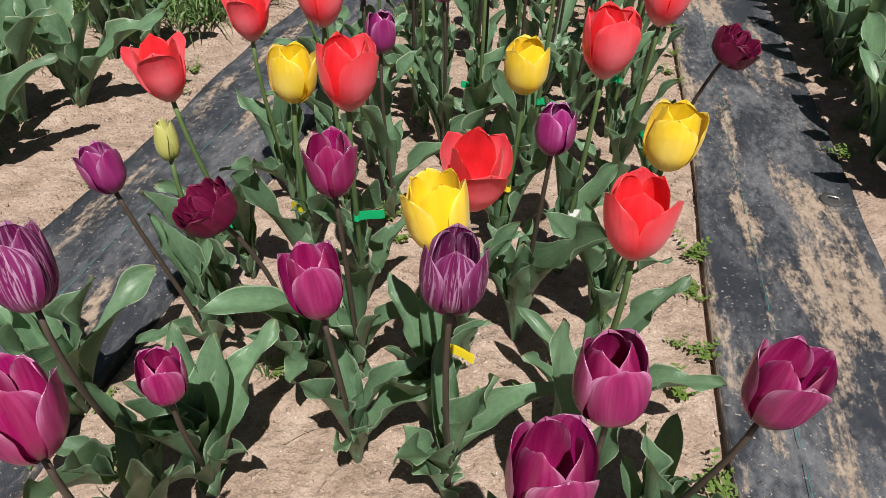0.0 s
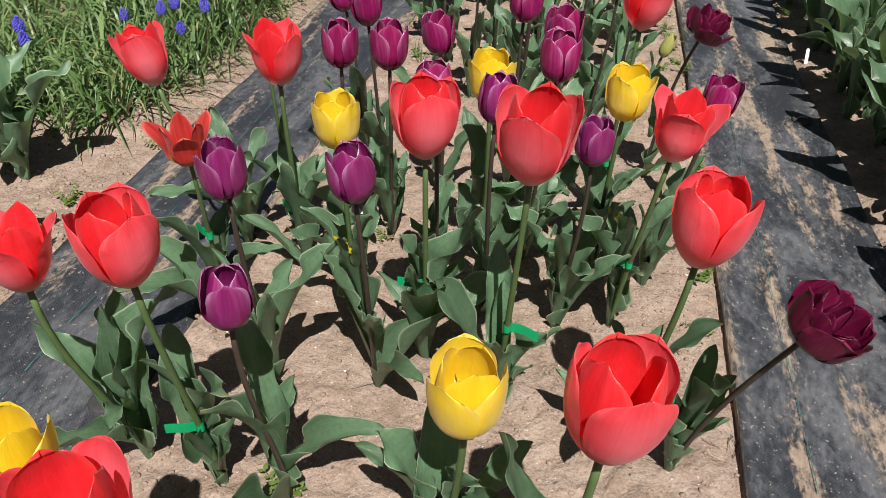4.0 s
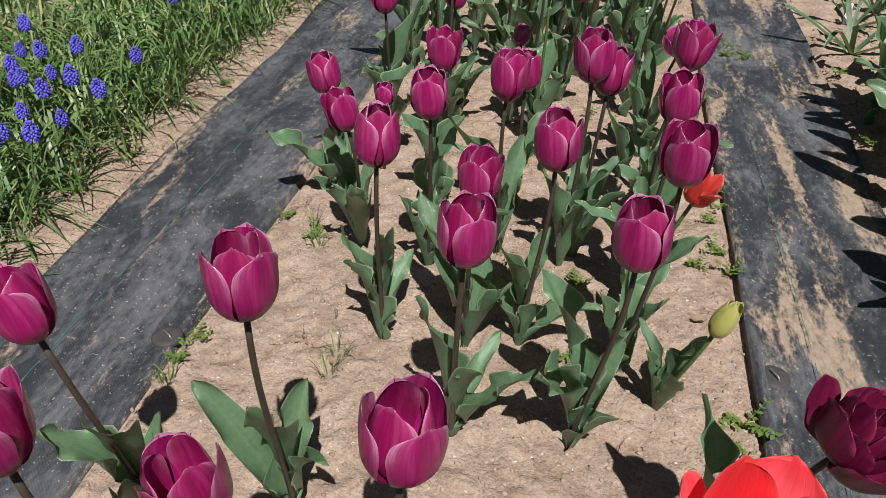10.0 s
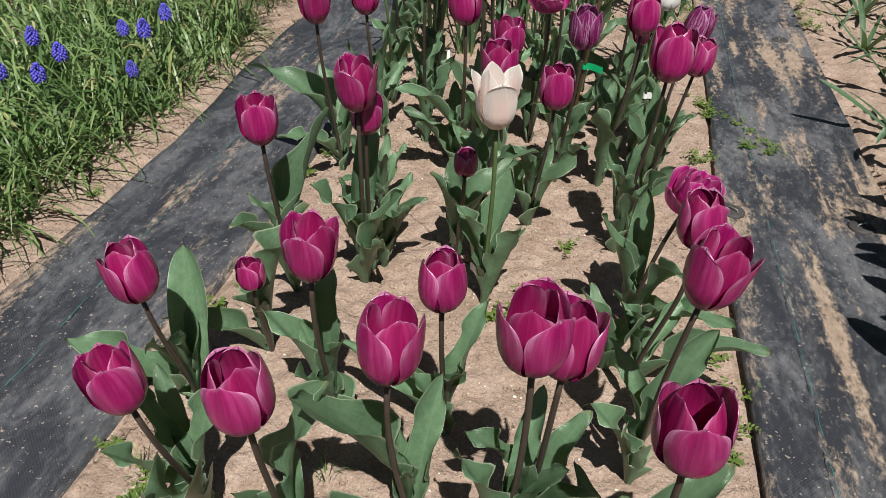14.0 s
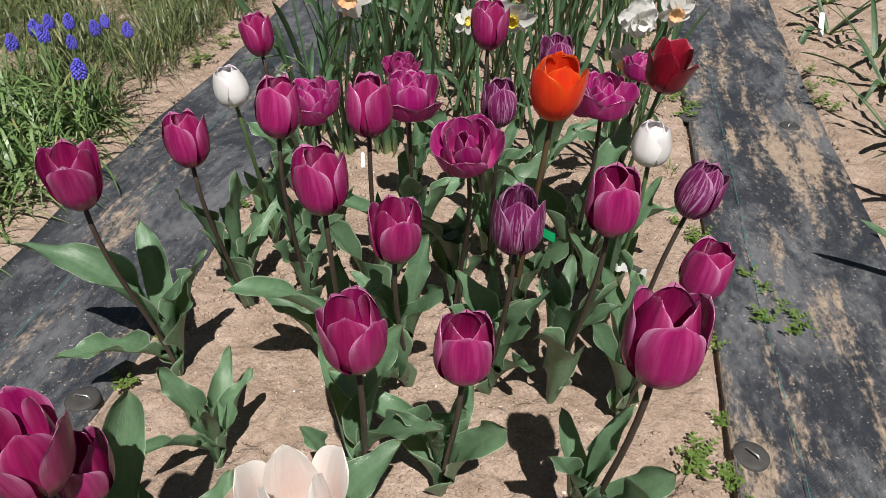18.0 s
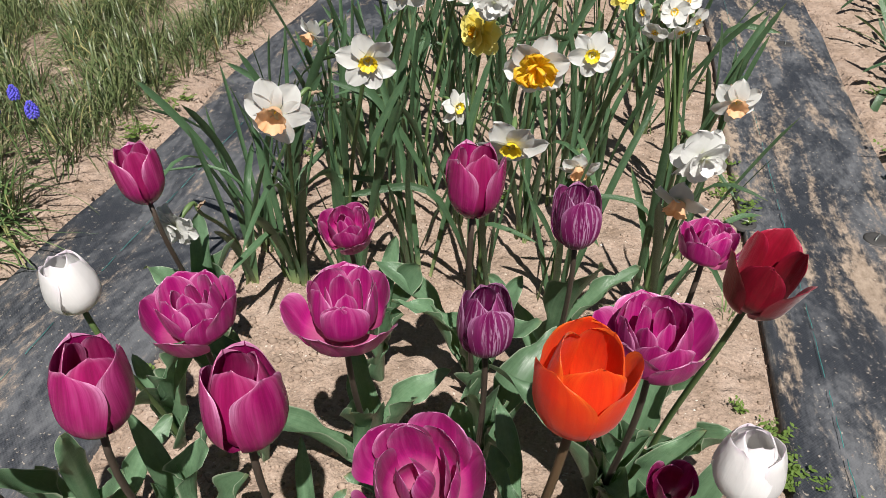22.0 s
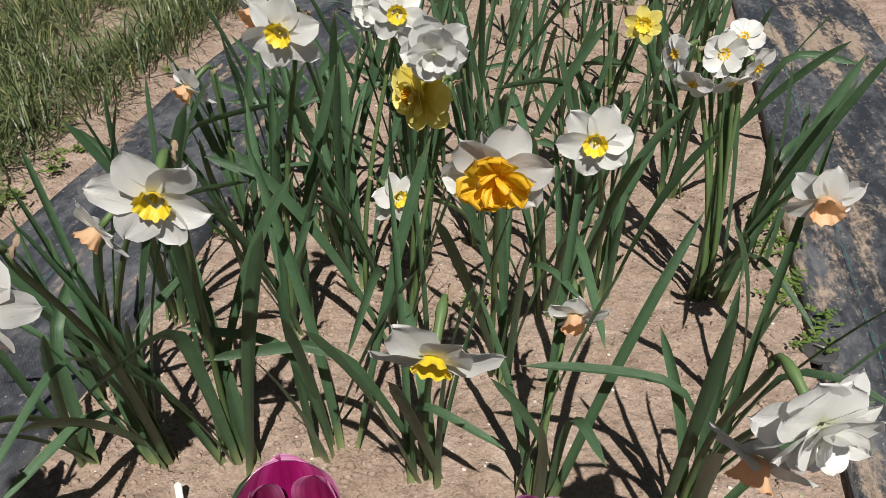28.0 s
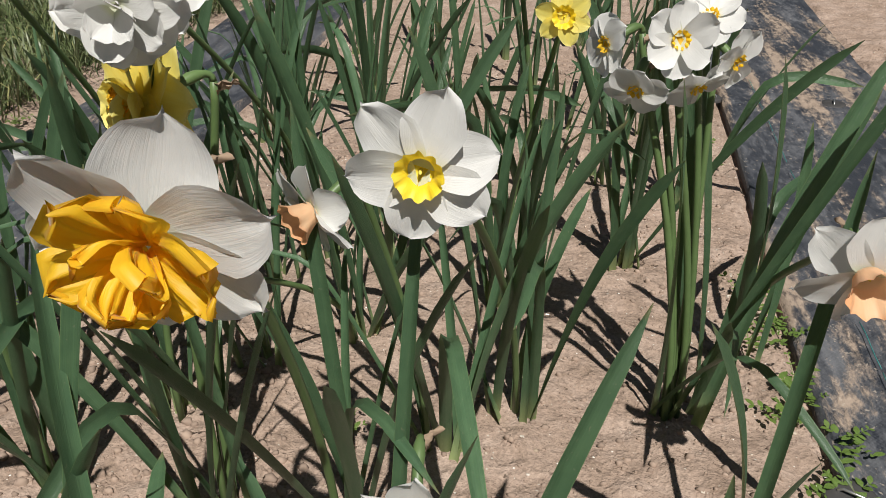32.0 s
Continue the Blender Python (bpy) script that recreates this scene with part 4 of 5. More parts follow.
# ---- daffodils ----
def strap_leaf(seed):
    """A daffodil leaf one long: a narrow channelled strap, some bent over, some with a curled tip."""
    r0 = random.Random(seed * 13 + 1)
    start, bend, power = r0.uniform(1, 9), r0.uniform(2, 28), r0.uniform(1.2, 2.6)
    kink = r0.uniform(0.45, 0.7) if seed % 5 == 0 else 2.0
    width, twist, sway = r0.uniform(0.016, 0.023), r0.uniform(-1.4, 1.4), r0.uniform(-0.05, 0.05)
    spine, p, n = [], Vector((0, 0, 0)), 14
    for j in range(n + 1):
        a = radians(start + bend * (j / n) ** power + (70 * min((j / n - kink) * 5, 1) if j / n > kink else 0))
        spine.append((p.copy(), a))
        p = p + Vector((math.sin(a), sway * (j / n), math.cos(a))) / n

    def at(u, v):
        p, a = spine[round(v * n)]
        w = width * (0.8 + 0.2 * v) * max(1 - v ** 9, 0) ** 0.5 + 0.0008
        out = Vector((math.cos(a), 0, -math.sin(a)))
        t = twist * v
        side = Vector((0, math.cos(t), 0)) + out * math.sin(t)
        face = out * math.cos(t) - Vector((0, math.sin(t), 0))
        return p + side * (u * w) - face * (w * 0.35 * (u * u))

    return sheet("leaf", 4, n, at, STRAP)


STRAPS = [strap_leaf(s) for s in range(26)]


def tepal(seed, length, width, back, material, point=3.2):
    """One outer petal of a daffodil, lying along x, with z as the flower's face."""
    r0 = random.Random(seed)
    ph, amp, cupped = r0.uniform(0, 6.3), r0.uniform(0.03, 0.08), r0.uniform(0.05, 0.30)
    hook = r0.uniform(-0.05, 0.22)

    def at(u, v):
        w = width * (0.30 + 0.70 * min(v / 0.5, 1) ** 0.7) * max(1 - v ** point, 0) ** 0.5 + 0.0004
        z = -length * back * v * v + cupped * w * u * u + amp * length * math.sin(3 * v + ph + u) * v * (0.4 + abs(u))
        z += 0.05 * length * u ** 3 * math.sin(9 * v + ph) * v + length * hook * max(v - 0.6, 0) ** 2 * 2
        z -= 0.04 * length * math.exp(-((u / 0.15) ** 2)) * v
        return (0.002 + length * (v + 0.05 * math.exp(-((u / 0.2) ** 2)) * v ** 8), u * w, z)

    return sheet("tepal", 10, 12, at, material)


def corona(seed, radius, depth, flare, material, frill=0.10):
    """The cup of a daffodil with a frilled rim."""
    r0 = random.Random(seed)
    ph, n = r0.uniform(0, 6), r0.choice((11, 12, 13))

    def at(u, v):
        a = u * math.pi
        r = radius * (0.55 + 0.36 * v + (flare - 0.5) * v ** 3)
        r *= min(v / 0.12, 1.0)
        r *= 1 + frill * v * v * (math.sin(n * a + ph) + 0.5 * math.sin((2 * n + 1) * a))
        return (r * math.cos(a), r * math.sin(a), depth * v + 0.0012 * v * v * math.sin((n - 3) * a + ph))

    return sheet("corona", 44, 8, at, material)


def ruffle(seed, length, width, material):
    """A crumpled inner petal of a double or split-cup daffodil."""
    r0 = random.Random(seed)
    p1, p2 = r0.uniform(0, 6), r0.uniform(0, 6)

    def at(u, v):
        w = width * (0.35 + 0.65 * v) * max(1 - v ** 6, 0) ** 0.4 + 0.0005
        crease = 0.09 * length * v * (math.sin(7 * u + p1 + v) + 0.7 * math.sin(13 * u + p2 + 2 * v))
        jag = 0.06 * math.sin(9 * u + p2) + 0.04 * math.sin(17 * u + p1)
        return (0.001 + length * v * (1 + jag * v ** 3), u * w + 0.05 * length * math.sin(7 * v + p1) * v, length * 0.10 * v + crease)

    return sheet("ruffle", 22, 9, at, material)


def daffodil_parts(kind, seed, size):
    """Meshes and turns of one flower that faces along z."""
    r0, made = random.Random(seed * 5 + 2), []
    if kind in ("white_yellow", "white_peach", "small_yellow", "white_orange"):
        mat = PETALS["lemon" if kind == "small_yellow" else "ivory"]
        back = {"white_peach": 0.16, "white_yellow": 0.08}.get(kind, 0.05) + r0.uniform(-0.08, 0.12)
        wide = {"white_orange": 0.0190, "white_peach": 0.0175}.get(kind, 0.0162)
        for k in range(6):
            me = tepal(seed * 10 + k, 0.036 * size * r0.uniform(0.93, 1.06), wide * size, back, mat, 4.5 if kind == "white_orange" else 2.4)
            made.append(("tepal", me, pose(0, 0, 0.0012 * (k % 2), r0.uniform(-16, 16), r0.uniform(-12, 9), 60 * k + r0.uniform(-7, 7))))
        tint = {"white_yellow": "cup_yellow", "white_peach": "cup_peach", "small_yellow": "cup_yellow", "white_orange": "cup_gold"}[kind]
        depth = {"white_peach": 0.020, "white_orange": 0.005}.get(kind, 0.0095) * size
        wide = {"white_yellow": 0.0100, "white_orange": 0.0085}.get(kind, 0.0135) * size
        made.append(("corona", corona(seed, wide, depth, 0.75, PETALS[tint], 0.055), Matrix()))
        if kind != "white_orange":
            made.append(("stamen", DAFF_STAMEN, Matrix.Scale(size * 0.8, 4)))
    elif kind == "split_gold":
        for k in range(6):
            me = tepal(seed * 10 + k, 0.036 * size, 0.0170 * size, 0.05, PETALS["ivory"])
            made.append(("tepal", me, pose(0, 0, -0.001, r0.uniform(-12, 12), r0.uniform(-6, 8), 60 * k + r0.uniform(-6, 6))))
        for k in range(6):
            me = ruffle(seed * 20 + k, r0.uniform(0.022, 0.027) * size, 0.0135 * size, PETALS["cup_gold"])
            made.append(("ruffle", me, pose(0, 0, 0.002 + 0.002 * (k % 3), r0.uniform(-14, 14), r0.uniform(-34, -8), 60 * k + r0.uniform(-12, 12))))
        for k in range(4):
            me = ruffle(seed * 30 + k, r0.uniform(0.016, 0.021) * size, 0.0100 * size, PETALS["cup_gold"])
            made.append(("ruffle", me, pose(0, 0, 0.005, r0.uniform(-25, 25), r0.uniform(-62, -38), 90 * k + 30 + r0.uniform(-14, 14))))
    else:
        mat = PETALS["lemon"] if kind == "double_yellow" else PETALS["ivory"]
        for ring, (count, length, lift, wide) in enumerate(((6, 0.038, 6, 0.0180), (6, 0.035, -8, 0.0165), (5, 0.029, -24, 0.0140), (4, 0.021, -44, 0.0105))):
            for k in range(count):
                me = tepal(seed * 50 + ring * 10 + k, length * size * r0.uniform(0.92, 1.06), wide * size, 0.10 - 0.05 * ring, mat, 3.6)
                made.append(("tepal", me, pose(0, 0, 0.0022 * ring, r0.uniform(-16, 16), lift + r0.uniform(-11, 10), 360 / count * k + 31 * ring + r0.uniform(-8, 8))))
        if kind == "double_yellow":
            for k in range(7):
                me = ruffle(seed * 60 + k, 0.012 * size, 0.006 * size, PETALS["cup_gold"])
                made.append(("ruffle", me, pose(0, 0, 0.010 * size, 0, -45, 51 * k)))
    return made


DAFF_STAMEN = tube("stamen", [Vector((0, 0, 0)), Vector((0, 0, 0.004)), Vector((0.0005, 0, 0.007))], [0.0013, 0.0013, 0.0006], PISTIL, 6)
DAFF_WORDS = {
    "white_yellow": "white daffodil with a yellow cup among strap leaves", "white_peach": "white daffodil with a peach trumpet", "small_yellow": "small pale yellow daffodil",
    "split_gold": "white daffodil with a split golden ruffled cup", "double_white": "double white daffodil full of ruffled petals", "double_yellow": "double yellow daffodil with layered petals",
    "white_orange": "cluster of small white daffodils with orange cups", "": "clump of upright dark green daffodil leaves",
}
CLUMPS = [0]


def daffodil(x, y, blooms=(), leaves=9, tall=0.36):
    """A clump of strap leaves with its flowers. blooms: kind, middle of the flower, the way it faces, size."""
    CLUMPS[0] += 1
    r0 = random.Random(CLUMPS[0] * 11)
    z0 = soil_height(x, y) - 0.008
    kind = blooms[0][0] if blooms else ""
    plant = thing("daffodil", x, y, z0, DAFF_WORDS[kind], "daffodil", "daffodils at the end of the bed")
    leaves = round(leaves * 0.86)
    for k in range(leaves):
        m = pose(r0.uniform(-0.022, 0.022), r0.uniform(-0.016, 0.016), 0, r0.uniform(2, 12), r0.uniform(-2, 6)) @ pose(0, 0, 0, 0, r0.uniform(-3, 14), 360 * k / leaves + r0.uniform(-25, 25))
        s = tall * r0.uniform(0.68, 1.12)
        part("leaf", STRAPS[r0.randrange(26)], plant, m @ Matrix.Diagonal((s, 0.31 * r0.uniform(0.68, 1.02), s, 1)))
    for n, (kind, at, face, size) in enumerate(blooms):
        face = Vector(face).normalized()
        middle = Vector(at) - Vector((x, y, z0))
        neck = middle - face * 0.020 * size
        bow = neck + Vector((-face.x * 0.02, -face.y * 0.02, 0.004))
        start = Vector((r0.uniform(-0.01, 0.01), r0.uniform(-0.01, 0.01), 0))
        line = bezier3(start, Vector((start.x, start.y, bow.z * 0.5)), Vector((bow.x, bow.y, bow.z - 0.03)), bow, 11)
        part("flower_stem", tube("flower_stem", line, [0.0034 - 0.0010 * i / 11 for i in range(12)], GREEN_STEM), plant)
        hook = bezier(bow, bow + Vector((0, 0, 0.012)), middle - face * 0.003, 8)
        neck = part("flower_neck", tube("flower_neck", hook, [0.0022, 0.0021, 0.0021, 0.0023, 0.0032, 0.0036, 0.003, 0.003, 0.003], GREEN_STEM), plant)
        sheath = sheet("sheath", 6, 6, lambda u, v: (0.0034 * math.cos(u * 2.6) * (1 - 0.75 * v) + 0.005 * v * v + 0.0012 * math.sin(9 * v + 4 * u), 0.0034 * math.sin(u * 2.6) * (1 - 0.75 * v) + 0.0012 * math.sin(13 * v + 3 * u), 0.015 * v), DRY)
        part("sheath", sheath, neck, aim(bow - Vector((0, 0, 0.004)), (-face.x + 0.3, -face.y * 0.8, 0.15), r0.uniform(0, 360)), "dry brown papery sheath")
        m = aim(middle, face, r0.uniform(0, 60))
        for name, me, turn in daffodil_parts(kind, CLUMPS[0] * 7 + n, size):
            if name == "corona":
                cup_part = part(name, me, plant, m @ turn)
            elif name == "stamen":
                part(name, me, cup_part, turn)
            else:
                part(name, me, plant, m @ turn)
    return plant


daffodil(-0.470, 4.000, [("white_peach", (-0.378, 3.805, 0.396), (0.10, -0.75, -0.10), 1.05)], 14)
daffodil(-0.385, 4.015, [("white_yellow", (-0.291, 3.872, 0.436), (0.22, -0.80, -0.15), 0.92)], 12, 0.38)
daffodil(-0.560, 4.075, [("white_peach", (-0.436, 3.984, 0.320), (-0.40, -0.65, -0.40), 0.78)], 14)
daffodil(-0.188, 4.040, [("white_yellow", (-0.124, 3.858, 0.357), (0.03, -0.76, -0.36), 1.05)], 9)
daffodil(-0.283, 4.050, (), 8)
daffodil(-0.068, 4.045, [("white_peach", (-0.048, 4.081, 0.217), (0.10, -0.75, -0.38), 0.78)], 8)
daffodil(-0.140, 4.205, [("split_gold", (-0.116, 4.029, 0.384), (0.10, -0.86, -0.18), 1.14)], 9)
daffodil(-0.250, 4.235, [("double_yellow", (-0.216, 4.200, 0.365), (-0.40, -0.60, 0.10), 0.95), ("double_white", (-0.193, 4.157, 0.427), (0.15, -0.60, -0.15), 0.82)], 9)
daffodil(-0.400, 4.230, [("white_yellow", (-0.315, 4.120, 0.446), (0.0, -0.80, -0.05), 0.95)], 11)
daffodil(-0.030, 4.385, [("white_yellow", (-0.048, 4.114, 0.374), (0.05, -0.85, 0.05), 0.88)], 10)
daffodil(0.074, 4.030, [("double_white", (0.074, 3.830, 0.380), (0.30, -0.60, -0.10), 0.84), ("white_peach", (0.070, 3.874, 0.300), (-0.25, -0.6, -0.6), 0.90)], 12, 0.36)
daffodil(0.118, 4.400, [("white_orange", (0.026, 4.372, 0.358), (-0.60, -0.50, 0.05), 0.57), ("white_orange", (0.072, 4.360, 0.366), (0.25, -0.70, 0.10), 0.65), ("white_orange", (0.112, 4.372, 0.350), (0.55, -0.50, -0.25), 0.58), ("white_orange", (0.048, 4.358, 0.332), (-0.15, -0.60, -0.40), 0.57), ("white_orange", (0.088, 4.362, 0.334), (0.30, -0.40, -0.50), 0.57), ("white_orange", (0.094, 4.390, 0.374), (-0.20, -0.40, 0.52), 0.57)], 8, 0.38)
daffodil(0.185, 4.500, [("white_peach", (0.174, 4.232, 0.274), (0.05, -0.80, -0.10), 0.98)], 7, 0.34)
daffodil(-0.210, 4.480, [("white_yellow", (-0.255, 4.227, 0.227), (0.55, -0.45, 0.10), 0.82)], 10)
daffodil(-0.340, 4.335, [("white_yellow", (-0.269, 4.311, 0.403), (0.15, -0.80, 0.10), 0.9)], 11)
daffodil(-0.510, 4.360, [("white_peach", (-0.520, 4.290, 0.308), (-0.35, -0.6, -0.4), 0.85)], 11, 0.38)
daffodil(-0.460, 4.560, [("white_peach", (-0.440, 4.330, 0.390), (-0.3, -0.6, -0.3), 0.85)], 11)
daffodil(-0.330, 4.580, (), 10)
daffodil(0.136, 4.200, (), 5, 0.33)
daffodil(-0.030, 4.640, [("white_peach", (-0.052, 4.560, 0.375), (0.1, -0.75, -0.2), 0.85)], 8)
daffodil(-0.300, 4.640, [("double_white", (-0.310, 4.350, 0.390), (0.1, -0.6, 0.1), 0.62)], 9)
daffodil(-0.060, 4.560, [("small_yellow", (-0.008, 4.494, 0.347), (0.0, -0.80, 0.1), 0.62)], 10)
daffodil(0.080, 4.680, (), 10)
daffodil(-0.200, 4.640, (), 9)
for px, py in ((-0.535, 4.50), (-0.43, 4.43), (-0.29, 4.42), (-0.56, 4.22), (-0.36, 4.70)):
    daffodil(px, py, (), 11, 0.38)
for px, py in ((-0.55, 4.72), (-0.42, 4.82), (-0.27, 4.78), (-0.13, 4.86), (0.03, 4.93), (0.17, 4.84), (-0.50, 5.02), (-0.35, 5.08), (-0.20, 5.06), (-0.03, 5.14), (0.11, 5.12), (-0.58, 5.26), (-0.43, 5.32), (-0.27, 5.30), (-0.12, 5.38), (0.04, 5.36), (0.18, 5.30), (-0.50, 5.56), (-0.36, 5.62), (-0.18, 5.58), (0.0, 5.66), (0.16, 5.60)):
    daffodil(px + rng.uniform(-0.02, 0.02), py + rng.uniform(-0.02, 0.02), (), rng.choice((7, 8, 9)), rng.uniform(0.30, 0.38))
daffodil(-0.090, 4.330, [("white_peach", (-0.138, 4.222, 0.294), (-0.45, -0.6, -0.2), 0.85)], 8)
daffodil(-0.545, 3.985, [("double_white", (-0.500, 3.760, 0.262), (-0.2, -0.7, -0.2), 0.75)], 5, 0.30)


# ---- the bed beside the left-hand fabric ----
def leaf_clump(x, y, count, low, high, label, wide=1.0):
    """A tulip plant with leaves alone."""
    COUNT[0] += 1
    r0 = random.Random(COUNT[0] * 7 + 3)
    plant = thing("tulip", x, y, soil_height(x, y) - 0.006, label, "tulip", "leafy tulips")
    for k in range(count):
        leaf_on(plant, r0, k, count, low, high, 0.04, 40.0, wide)
    return plant


LEAFY = "broad grey-green tulip leaves without a flower"
for px, py in ((-1.16, 0.98), (-1.15, 1.16), (-1.19, 1.30), (-1.30, 1.22), (-1.34, 1.05), (-1.40, 1.36), (-1.18, 1.76), (-1.27, 1.84), (-1.50, 1.20), (-1.46, 1.56), (-1.62, 1.40), (-1.12, 1.08), (-1.24, 1.10), (-1.22, 1.70)):
    leaf_clump(px, py, rng.choice((6, 7)), 0.20, 0.33, LEAFY)
leaf_clump(-1.110, 1.715, 5, 0.24, 0.31, LEAFY, 1.6)
leaf_clump(-1.120, 1.400, 7, 0.22, 0.32, LEAFY, 1.3)
leaf_clump(-1.200, 1.300, 7, 0.22, 0.32, LEAFY, 1.3)
leaf_clump(-0.590, 0.580, 7, 0.19, 0.27, LEAFY)
leaf_clump(-0.330, 3.020, 4, 0.14, 0.20, LEAFY)
leaf_clump(-0.385, 3.190, 5, 0.13, 0.19, LEAFY)
leaf_clump(0.040, 2.860, 4, 0.10, 0.15, LEAFY)


def blades(name, material, spots, label, category):
    """Joined blades of grass: each a tapering ribbon that arches up and, where it is limp, down to the soil again."""
    verts, faces = [], []
    for x, y, length, lean, turn, width in spots:
        z, n, b = soil_height(x, y) - 0.004, 7, len(verts)
        high = length * max(0.95 - 0.27 * lean, 0.16)
        reach = length * min(0.12 + 0.30 * lean, 0.85)
        round_off = min(0.45 + 0.18 * lean, 0.97)
        curl = rng.uniform(-0.8, 0.8)
        px, py = x, y
        for j in range(n + 1):
            v = j / n
            a = turn + curl * v * v
            w = width * (1 - 0.88 * v ** 2.5)
            pz = z + high * math.sin(math.pi * round_off * v ** 0.9)
            verts.append((px - math.sin(a) * w, py + math.cos(a) * w, pz))
            verts.append((px + math.sin(a) * w, py - math.cos(a) * w, pz + 0.5 * w))
            px += reach / n * math.cos(a)
            py += reach / n * math.sin(a)
        for j in range(n):
            k = b + 2 * j
            faces.append((k, k + 1, k + 3, k + 2))
    ob = new(name, mesh_from(name, verts, faces, material))
    return tagged(ob, label, category, kind="stuff")


def tuft_spots(r0, tufts, per, length, lean, width, spread_r=0.03):
    for x, y in tufts:
        for k in range(per):
            turn = r0.uniform(0, 6.283)
            q = spread_r * math.sqrt(r0.random())
            yield (x + q * math.cos(turn), y + q * math.sin(turn), r0.uniform(*length), r0.uniform(*lean), turn + r0.uniform(-0.7, 0.7), r0.uniform(*width))


def field(r0, x0, x1, y0, y1, step, keep=1.0):
    for i in range(int((x1 - x0) / step)):
        for j in range(int((y1 - y0) / step)):
            if r0.random() < keep:
                yield x0 + (i + r0.random()) * step, y0 + (j + r0.random()) * step


g0 = random.Random(5)
near_rows = list(field(g0, -1.55, -1.0, 1.95, 4.1, 0.052, 0.95)) + list(field(g0, -2.2, -1.55, 1.95, 4.3, 0.085, 0.9))
blades("muscari_foliage", BLADES, tuft_spots(g0, near_rows, 14, (0.11, 0.24), (1.0, 3.3), (0.0020, 0.0042)), "dense arching green grape hyacinth leaves", "foliage")
fringe = list(field(g0, -1.05, -0.95, 2.05, 4.05, 0.07, 0.62))
blades("trailing_foliage", BLADES, tuft_spots(g0, fringe, 11, (0.11, 0.21), (1.7, 3.1), (0.0015, 0.0032)), "long limp leaves trailing over soil and fabric", "foliage")
dry = [p for p in field(g0, -2.3, -1.02, 3.95, 6.4, 0.052, 0.95) if noise.noise(Vector((p[0] * 5, p[1] * 5, 3))) > -0.22]
blades("straw_grass", STRAW, tuft_spots(g0, dry, 24, (0.07, 0.19), (0.8, 3.1), (0.0009, 0.0021)), "fine yellowing grass on the far side bed", "grass")
back_rows = list(field(g0, -1.9, -1.05, 1.55, 2.0, 0.075, 0.8))
blades("muscari_foliage", BLADES, tuft_spots(g0, [p for p in back_rows if p[0] < -1.35 or p[1] > 1.9], 14, (0.10, 0.2), (0.5, 2.0), (0.0014, 0.0026)), "green grass-like leaves behind the tulip clumps", "foliage")


def muscari_head(seed):
    """A spike of small hanging urn-shaped florets."""
    r0 = random.Random(seed)
    verts, faces = [], []
    for ring in range(11):
        z = 0.0030 * ring
        r = 0.0112 * math.sin(math.pi * (0.30 + 0.68 * ring / 11)) ** 0.9
        count = 8 if ring < 7 else 6
        for k in range(count):
            a = 2 * math.pi * (k + 0.5 * (ring % 2)) / count + r0.uniform(-0.15, 0.15)
            size = (0.0029 if ring < 8 else 0.0021) * r0.uniform(0.85, 1.1)
            mid = Vector((r * math.cos(a), r * math.sin(a), z))
            out = Vector((math.cos(a), math.sin(a), -0.75 + 0.13 * ring)).normalized()
            side = out.orthogonal().normalized()
            other = out.cross(side)
            b = len(verts)
            for d, w in ((-1.0, 0.25), (-0.3, 0.95), (0.5, 0.9), (1.1, 0.45)):
                for q in range(6):
                    t = math.pi / 3 * q
                    verts.append(mid + out * size * d + (side * math.cos(t) + other * math.sin(t)) * size * w)
            for lv in range(3):
                for q in range(6):
                    faces.append((b + lv * 6 + q, b + lv * 6 + (q + 1) % 6, b + lv * 6 + 6 + (q + 1) % 6, b + lv * 6 + 6 + q))
            faces.append(tuple(b + 18 + q for q in range(6)))
    return mesh_from("flower_head", verts, faces, MUSCARI)


HEADS = [muscari_head(s) for s in range(4)]


def grape_hyacinth(x, y, tall, size):
    z0 = soil_height(x, y) - 0.004
    plant = thing("grape_hyacinth", x, y, z0, "cobalt blue grape hyacinth spike above green leaves", "grape hyacinth", "grape hyacinths")
    tip = Vector((rng.uniform(-0.02, 0.02), rng.uniform(-0.02, 0.02), tall))
    part("stem", tube("stem", bezier(Vector((0, 0, 0)), Vector((0, 0, tall * 0.6)), tip, 6), [0.0019] * 7, GREEN_STEM, 5), plant)
    part("flower_head", HEADS[rng.randrange(4)], plant, sized(aim(tip - Vector((0, 0, 0.004)), (tip.x * 3, tip.y * 3, 1), rng.uniform(0, 360)), size) @ Matrix.Diagonal((0.92, 0.92, 1.0, 1)))


for px, py in ((-1.08, 2.06), (-1.30, 2.42), (-0.99, 2.07), (-0.94, 1.96), (-1.10, 2.27), (-0.97, 2.21), (-1.05, 2.52), (-1.01, 2.35), (-1.14, 2.40), (-1.18, 2.26), (-1.24, 1.98), (-1.36, 2.10)):
    grape_hyacinth(px, py, rng.uniform(0.135, 0.17), rng.uniform(0.85, 1.15))
for px, py in ((-1.16, 2.69), (-1.28, 2.75), (-1.22, 2.88), (-1.13, 2.84), (-1.03, 2.91), (-0.97, 2.73), (-1.04, 2.70), (-1.01, 2.50), (-1.06, 2.47), (-1.34, 2.99), (-1.24, 2.78), (-1.15, 2.80), (-1.10, 2.72), (-1.20, 2.62), (-1.26, 2.86), (-1.09, 2.60), (-1.32, 2.80), (-1.19, 2.75), (-1.00, 2.62)):
    grape_hyacinth(px, py, rng.uniform(0.135, 0.17), rng.uniform(0.85, 1.15))
